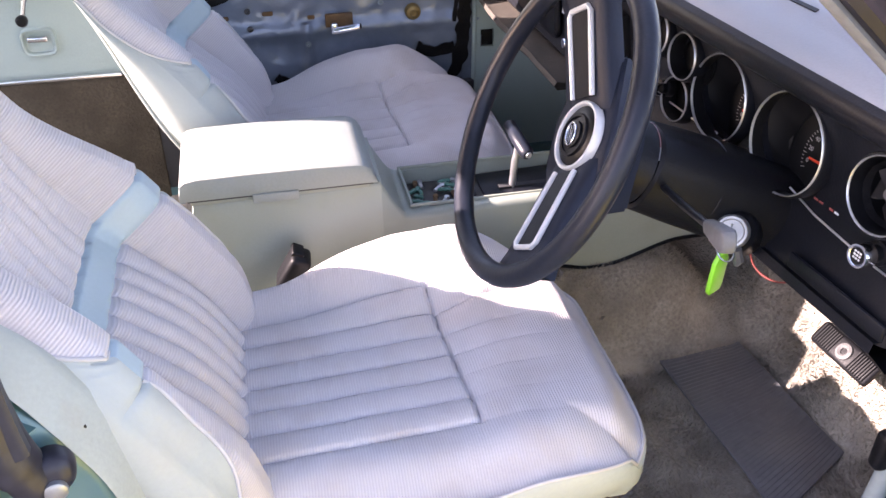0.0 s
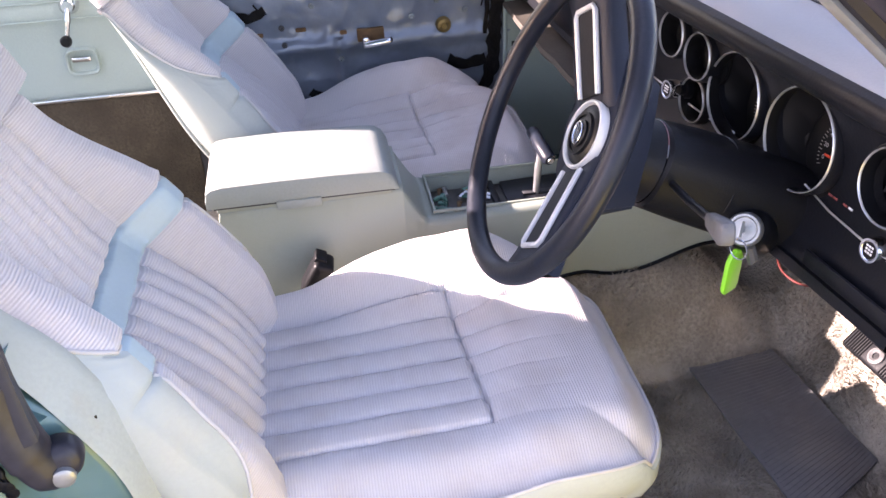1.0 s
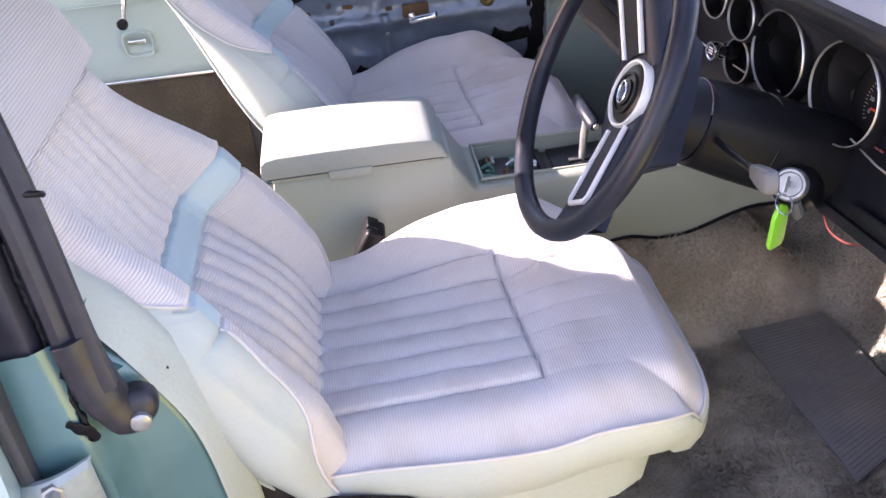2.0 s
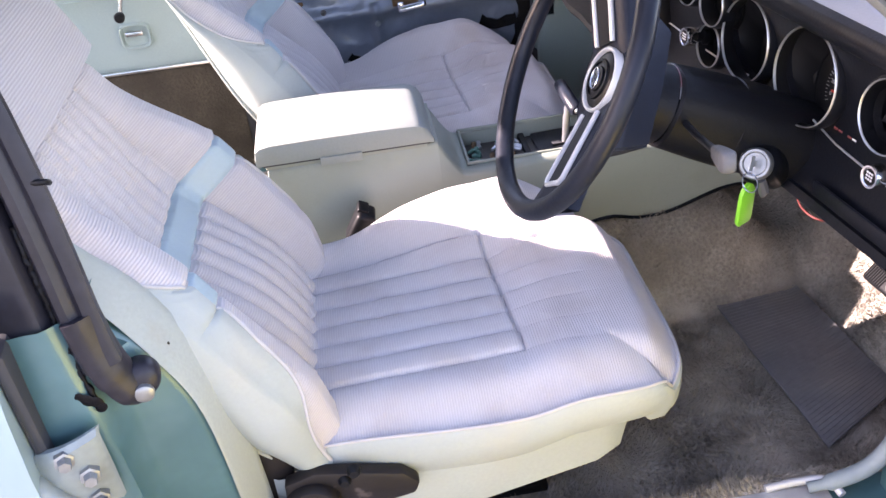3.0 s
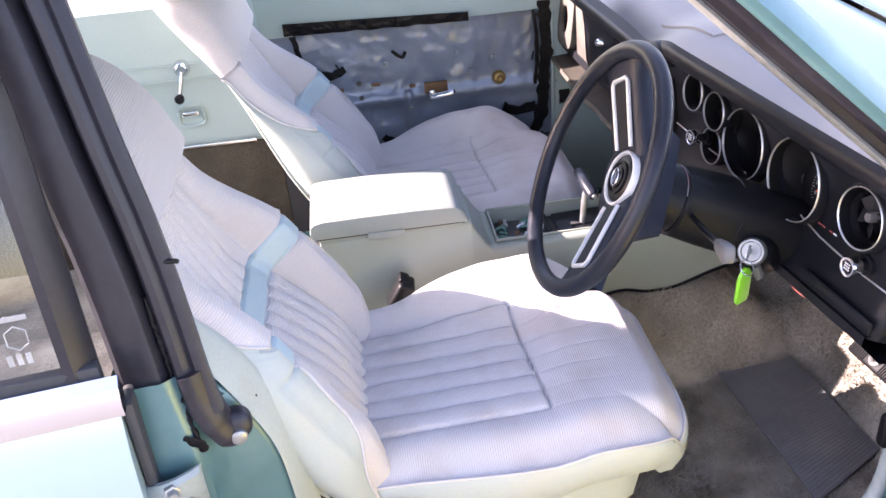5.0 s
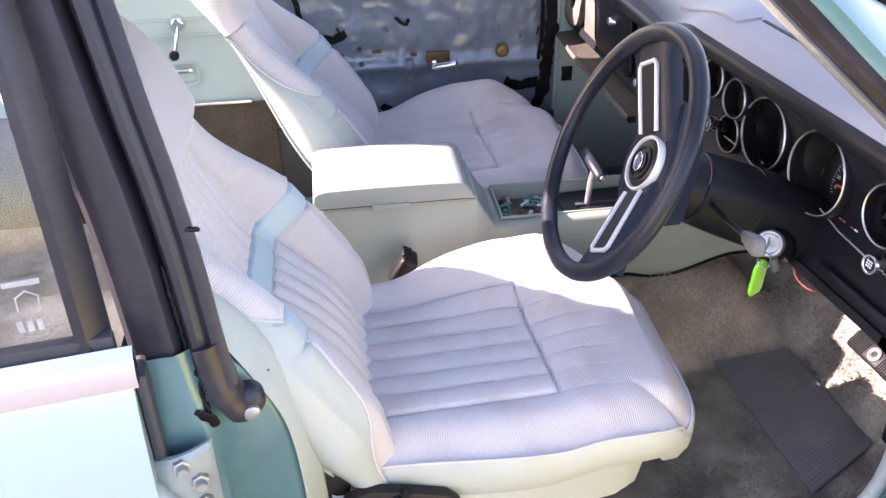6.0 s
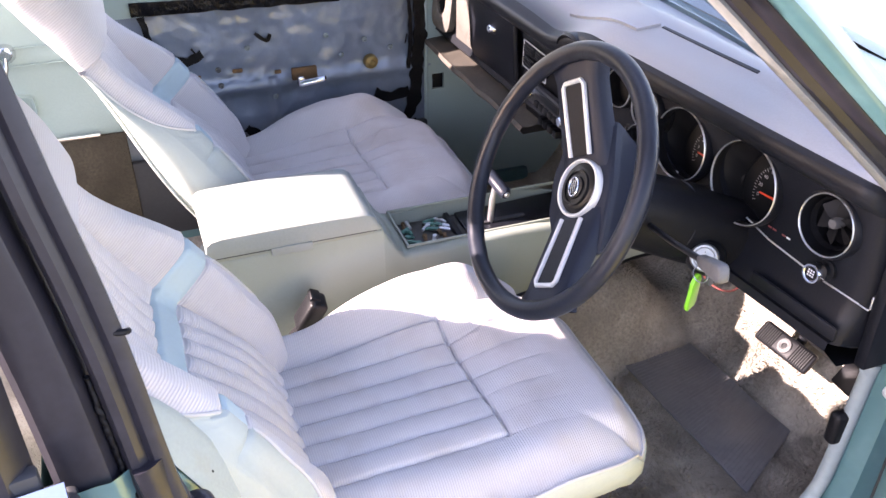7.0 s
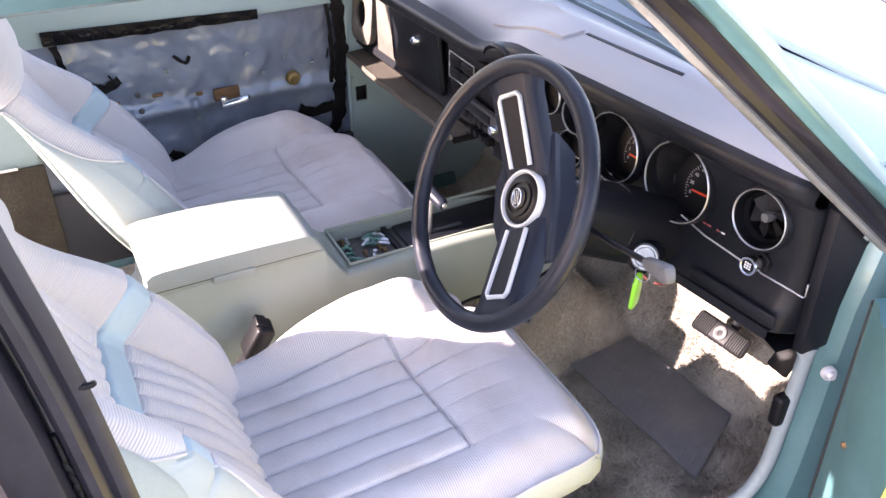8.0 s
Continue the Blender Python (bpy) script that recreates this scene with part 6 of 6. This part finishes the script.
    lathe(bm, [(0, 0.003), (0.004, 0.002), (0.007, 0.0)], 12, facing((0.415, 0.602, 0.422), (1, -0.4, 0.1)))
    part("pull_tip", bm, "black_plastic", hp)
    for x, z, r, mat in ((0.543, 0.429, 0.018, "brass"),):
        bm = bmesh.new()
        lathe(bm, [(0, 0.012), (0.006, 0.013), (0.009, 0.008), (0.015, 0.006), (r, 0.0), (r, -0.01)], 24, facing((x, 0.648, z), (0, -1, 0)))
        part("winder_shaft", bm, mat, ob, "brass-coloured winder shaft")
    for x, z in ((0.174, 0.415), (0.172, 0.455), (0.245, 0.50), (0.435, 0.508), (0.47, 0.455), (0.53, 0.487), (0.30, 0.37), (0.595, 0.46), (0.11, 0.40)):
        bm = bmesh.new()
        lathe(bm, [(0.0, -0.002), (0.0025, -0.002), (0.003, 0.002), (0.0055, 0.0015), (0.007, -0.004)], 16, facing((x, 0.650, z), (0, -1, 0)))
        part("clip_hole", bm, "lever_grey" if x < 0.2 else "seal", ob)
    for x, z, w in ((0.10, 0.445, 0.03), (0.215, 0.45, 0.012), (0.31, 0.435, 0.008)):
        bm = bmesh.new()
        box(bm, (x - w, 0.643, z - 0.005), (x + w, 0.650, z + 0.005), 0.003)
        part("rust_patch", bm, "rust", ob)


make_passenger_door()


def make_kick_panel():
    ob = thing("kick_panel", (0.85, 0.665, 0.3), "pale green-grey footwell side panel with a square hole", "trim panel")
    bm = bmesh.new()
    y = 0.655
    hx0, hx1, hz0, hz1 = 0.706, 0.738, 0.330, 0.372
    x0, x1, z0, z1 = 0.692, 1.12, 0.03, 0.60
    for lo, hi in (((x0, z0), (hx0, z1)), ((hx0, z0), (hx1, hz0)), ((hx0, hz1), (hx1, z1)), ((hx1, z0), (x1, z1))):
        box(bm, (lo[0], y, lo[1]), (hi[0], y + 0.008, hi[1]))
    bmesh.ops.remove_doubles(bm, verts=bm.verts, dist=1e-5)
    part("panel", bm, "door_card", ob)
    bm = bmesh.new()
    box(bm, (hx0 - 0.002, y + 0.009, hz0 - 0.002), (hx1 + 0.002, y + 0.02, hz1 + 0.002), 0.002)
    part("recess", bm, "black_trim", ob)
    bm = bmesh.new()
    tube(bm, [(0.690, 0.654, z) for z in (0.05, 0.3, 0.62)], 0.006, 8)
    part("edge_bead", bm, "door_card", ob)


make_kick_panel()


def make_rear_passenger_door():
    ob = thing("rear_passenger_door", (-0.5, 0.68, 0.3), "rear door card in pale green-grey vinyl with chrome winder", "car door")
    bm = bmesh.new()
    rows = []
    for x in (-1.15, -0.8, -0.45, -0.12, -0.07):
        rows.append([(x, 0.700, 0.05), (x, 0.655, 0.06), (x, 0.652, 0.335), (x, 0.648, 0.345), (x, 0.652, 0.40), (x, 0.660, 0.50), (x, 0.652, 0.520), (x, 0.650, 0.545), (x, 0.654, 0.560), (x, 0.648, 0.60), (x, 0.650, 0.66), (x, 0.657, 0.705), (x, 0.690, 0.725), (x, 0.73, 0.72)])
    sheet(bm, rows)
    part("card", bm, "door_card", ob, angle=30)
    bm = bmesh.new()
    box(bm, (-1.1, 0.636, 0.02), (-0.06, 0.651, 0.338), 0.005)
    part("lower_carpet", bm, "carpet_dark", ob, "brown carpeted lower panel")
    bm = bmesh.new()
    box(bm, (-0.60, 0.630, 0.340), (-0.115, 0.645, 0.348), 0.002)
    part("bright_strip", bm, "chrome", ob)
    for z in (0.5215, 0.561):
        bm = bmesh.new()
        tube(bm, [(-1.1, 0.649, z), (-0.5, 0.649, z), (-0.08, 0.649, z)], 0.0025, 6)
        part("seam", bm, "door_card", ob)
    bm = bmesh.new()
    lathe(bm, [(0, 0.022), (0.012, 0.022), (0.018, 0.016), (0.021, 0.004), (0.021, -0.004)], 24, facing((-0.268, 0.650, 0.553), (0, -1, 0)))
    wb = part("winder", bm, "chrome", ob, "chrome window winder")
    bm = bmesh.new()
    tube(bm, smooth_line([(-0.268, 0.632, 0.548), (-0.272, 0.622, 0.525), (-0.280, 0.616, 0.495)], 5), [0.007] * 6 + [0.0055] * 5, 8, flat=0.6)
    part("winder_arm", bm, "chrome", wb)
    bm = bmesh.new()
    lathe(bm, [(0, 0.026), (0.009, 0.025), (0.0125, 0.018), (0.011, 0.006), (0.007, 0.0)], 18, facing((-0.282, 0.618, 0.487), (0, -1, 0)))
    part("winder_knob", bm, "black_trim", wb)
    bm = bmesh.new()
    loop = [(0.036 * math.copysign(abs(math.cos(t)) ** 0.5, math.cos(t)), 0.030 * math.copysign(abs(math.sin(t)) ** 0.5, math.sin(t))) for t in (2 * math.pi * k / 32 for k in range(32))]
    sheet(bm, [[(-0.270 + x * f, y, 0.425 + z * f) for x, z in loop] for f, y in ((1.0, 0.660), (1.0, 0.644), (0.94, 0.641), (0.84, 0.643), (0.78, 0.652), (0.5, 0.656), (0.02, 0.656))], closed=True)
    cup = part("handle_cup", bm, "door_card", ob)
    bm = bmesh.new()
    box(bm, (-0.292, 0.640, 0.426), (-0.250, 0.647, 0.438), 0.003, 3)
    part("release_lever", bm, "chrome", cup, "chrome release lever")


make_rear_passenger_door()


def make_rear_driver_door():
    """Rear door on the driver's side, a little ajar on its hinge."""
    ob = thing("rear_driver_door", (-0.16, -0.76, 0.3), "teal rear door standing slightly ajar, glare painted pale, bright belt trim", "car door")
    m = Matrix.Translation((-0.150, -0.762, 0)) @ Matrix.Rotation(radians(8), 4, "Z")
    # local x runs forwards to 0 at the front edge, y outwards is negative
    bm = bmesh.new()
    rows = []
    for x in (-0.95, -0.7, -0.4, -0.15, -0.03, -0.008, 0.0):
        r = 0.004 * step(-0.02, 0.0, x)
        rows.append([(x, -0.002 + r, 0.600), (x, -0.008 + r, 0.585), (x, -0.022 + r, 0.54), (x, -0.034 + r, 0.47), (x, -0.036 + r, 0.40), (x, -0.040 + r, 0.385), (x, -0.042 + r, 0.25), (x, -0.036 + r, 0.05), (x, -0.012 + r, -0.09)])
    rows.append([(0.0, 0.05, z) for z in (0.600, 0.585, 0.54, 0.47, 0.40, 0.385, 0.25, 0.05, -0.09)])
    sheet(bm, rows)
    part("outer_skin", bm, "paint_pale", ob, "teal metallic skin, outdoor glare put into its colour", m=m, angle=35)
    bm = bmesh.new()
    rows = []
    for x in (-0.95, -0.5, -0.004, 0.008):
        rows.append([(x, -0.016, 0.598), (x, -0.018, 0.612), (x, -0.010, 0.632), (x, 0.006, 0.640), (x, 0.012, 0.636), (x, 0.012, 0.598)])
    sheet(bm, rows, closed=True)
    part("belt_trim", bm, "chrome", ob, "bright belt trim", m=m)
    bm = bmesh.new()
    box(bm, (-0.95, 0.012, 0.60), (-0.01, 0.030, 0.652), 0.004)
    part("belt_seal", bm, "rubber", ob, m=m)
    bm = bmesh.new()
    tube(bm, [(-0.030, 0.022, 0.60), (-0.034, 0.045, 0.74), (-0.045, 0.095, 0.93), (-0.060, 0.135, 1.06)], 0.024, 8, flat=0.55)
    part("window_frame", bm, "black_paint", ob, "satin black window frame", m=m)
    bm = bmesh.new()
    sheet(bm, [[(-0.92, 0.022, 0.64), (-0.05, 0.022, 0.64)], [(-0.92, 0.050, 0.76), (-0.052, 0.050, 0.76)], [(-0.90, 0.10, 0.93), (-0.066, 0.10, 0.93)], [(-0.85, 0.14, 1.06), (-0.08, 0.14, 1.06)]], thick=(0, 0.004, 0))
    g = part("window", bm, "glass", ob, "door glass with a small sticker", m=m)
    g.visible_shadow = False
    # unreadable sticker as plain shapes
    bm = bmesh.new()
    sy = 0.0215
    hexa = [(0.013 * math.cos(t), 0.015 * math.sin(t)) for t in (math.pi / 6 + math.pi * k / 3 for k in range(6))]
    tube(bm, [(-0.085 + a, sy + (0.006 if b < 0 else 0.009), 0.700 + b) for a, b in hexa], 0.0010, 5, closed=True)
    box(bm, (-0.105, sy + 0.008, 0.722), (-0.068, sy + 0.010, 0.728))
    for x in (-0.098, -0.088, -0.078):
        box(bm, (x - 0.003, sy + 0.002, 0.668), (x + 0.003, sy + 0.004, 0.682))
    part("sticker", bm, "sticker_white", g, "worn white sticker", m=m)
    bm = bmesh.new()
    box(bm, (0.001, 0.0, -0.05), (0.016, 0.045, 0.60), 0.006)
    part("edge_rubber", bm, "rubber", ob, m=m)
    # hinge: curved plate on the pillar, arm to the door, bolts
    bm = bmesh.new()
    rows = []
    for t in [i / 12 for i in range(13)]:
        x = -0.176 + 0.092 * t
        y = -0.750 - 0.020 * math.sin(math.pi * t * 0.9)
        hi = 0.462 + 0.030 * t - 0.006 * t * t
        lo = 0.400 - 0.035 * t + (0.02 if t > 0.9 else 0)
        rows.append([(x, y, lo), (x, y - 0.006 * math.sin(math.pi * t), (lo + hi) / 2 - 0.01), (x, y - 0.002, hi - 0.006), (x, y + 0.004, hi)])
    sheet(bm, rows, thick=(0.002, 0.006, 0))
    hg = part("hinge", bm, "hinge_paint", ob, "pale painted hinge, greasy")
    bm = bmesh.new()
    tube(bm, smooth_line([(-0.190, -0.745, 0.432), (-0.165, -0.772, 0.436), (-0.140, -0.782, 0.415), (-0.118, -0.775, 0.380), (-0.105, -0.760, 0.352)], 5), [0.020] * 8 + [0.017] * 8 + [0.012] * 6, 12)
    part("hinge_arm", bm, "hinge_paint", hg)
    for x, z in ((-0.118, 0.466), (-0.100, 0.440), (-0.100, 0.404)):
        bm = bmesh.new()
        lathe(bm, [(0, 0.012), (0.0065, 0.012), (0.0075, 0.009), (0.008, 0.003), (0.011, 0.002), (0.0115, -0.006)], 6, facing((x, -0.772, z), (0.3, -1, 0.1)))
        part("bolt", bm, "greasy", hg)
    # striker below
    bm = bmesh.new()
    tube(bm, smooth_line([(-0.050, -0.720, 0.30), (-0.045, -0.740, 0.285), (-0.040, -0.735, 0.25), (-0.035, -0.715, 0.235)], 5), 0.007, 8)
    s = part("door_striker", bm, "rust")
    tagged(s, "rusty latch striker on the door jamb", "latch")


make_rear_driver_door()


def make_front_driver_door():
    """Open front door: only its inner edge comes into view."""
    ob = thing("front_driver_door", (0.93, -0.80, 0.2), "teal front door standing wide open, stripped and rusty inside", "car door")
    m = Matrix.Translation((0.925, -0.800, 0)) @ Matrix.Rotation(radians(68), 4, "Z")
    # local x runs forward from the hinge edge of the closed door, so the open door lies along local -x turned out
    bm = bmesh.new()
    rows = []
    for x in (0.0, -0.012, -0.05, -0.10, -0.5, -0.95):
        d = 0.0 if x > -0.02 else 0.018
        rows.append([(x, 0.055 + d, z) for z in (-0.05, 0.05, 0.12, 0.30, 0.42, 0.58)])
    sheet(bm, rows, thick=(0, -0.09, 0))
    part("inner_skin", bm, "paint", ob, "teal inner steel with rust spots", m=m, angle=30)
    bm = bmesh.new()
    tube(bm, smooth_line([(0.012, 0.03, -0.05), (0.014, 0.035, 0.2), (0.012, 0.035, 0.56)], 4), 0.013, 8)
    part("edge_rubber", bm, "rubber", ob, m=m)
    rnd = random.Random(4)
    for k in range(9):
        bm = bmesh.new()
        x, z = -rnd.uniform(0.02, 0.2), rnd.uniform(0.02, 0.4)
        lathe(bm, [(0, 0.003), (0.003, 0.003), (0.0045, 0.001), (0.006, -0.002)], 12, facing((x, 0.074, z), (0, 1, 0), (1, 0, 0)))
        part("clip", bm, "rust" if k % 2 else "yellow", ob, m=m)
    bm = bmesh.new()
    rows = []
    for i in range(14):
        x = -0.165 - 0.7 * i / 13
        rows.append([(x, 0.078 + 0.012 * noise.noise(Vector((x * 9, z * 9, 2))), z) for z in [0.0 + 0.46 * k / 12 for k in range(13)]])
    sheet(bm, rows, thick=(0, 0.004, 0))
    part("old_foam", bm, "yellow", ob, "torn yellowed foam sheet", m=m)


make_front_driver_door()
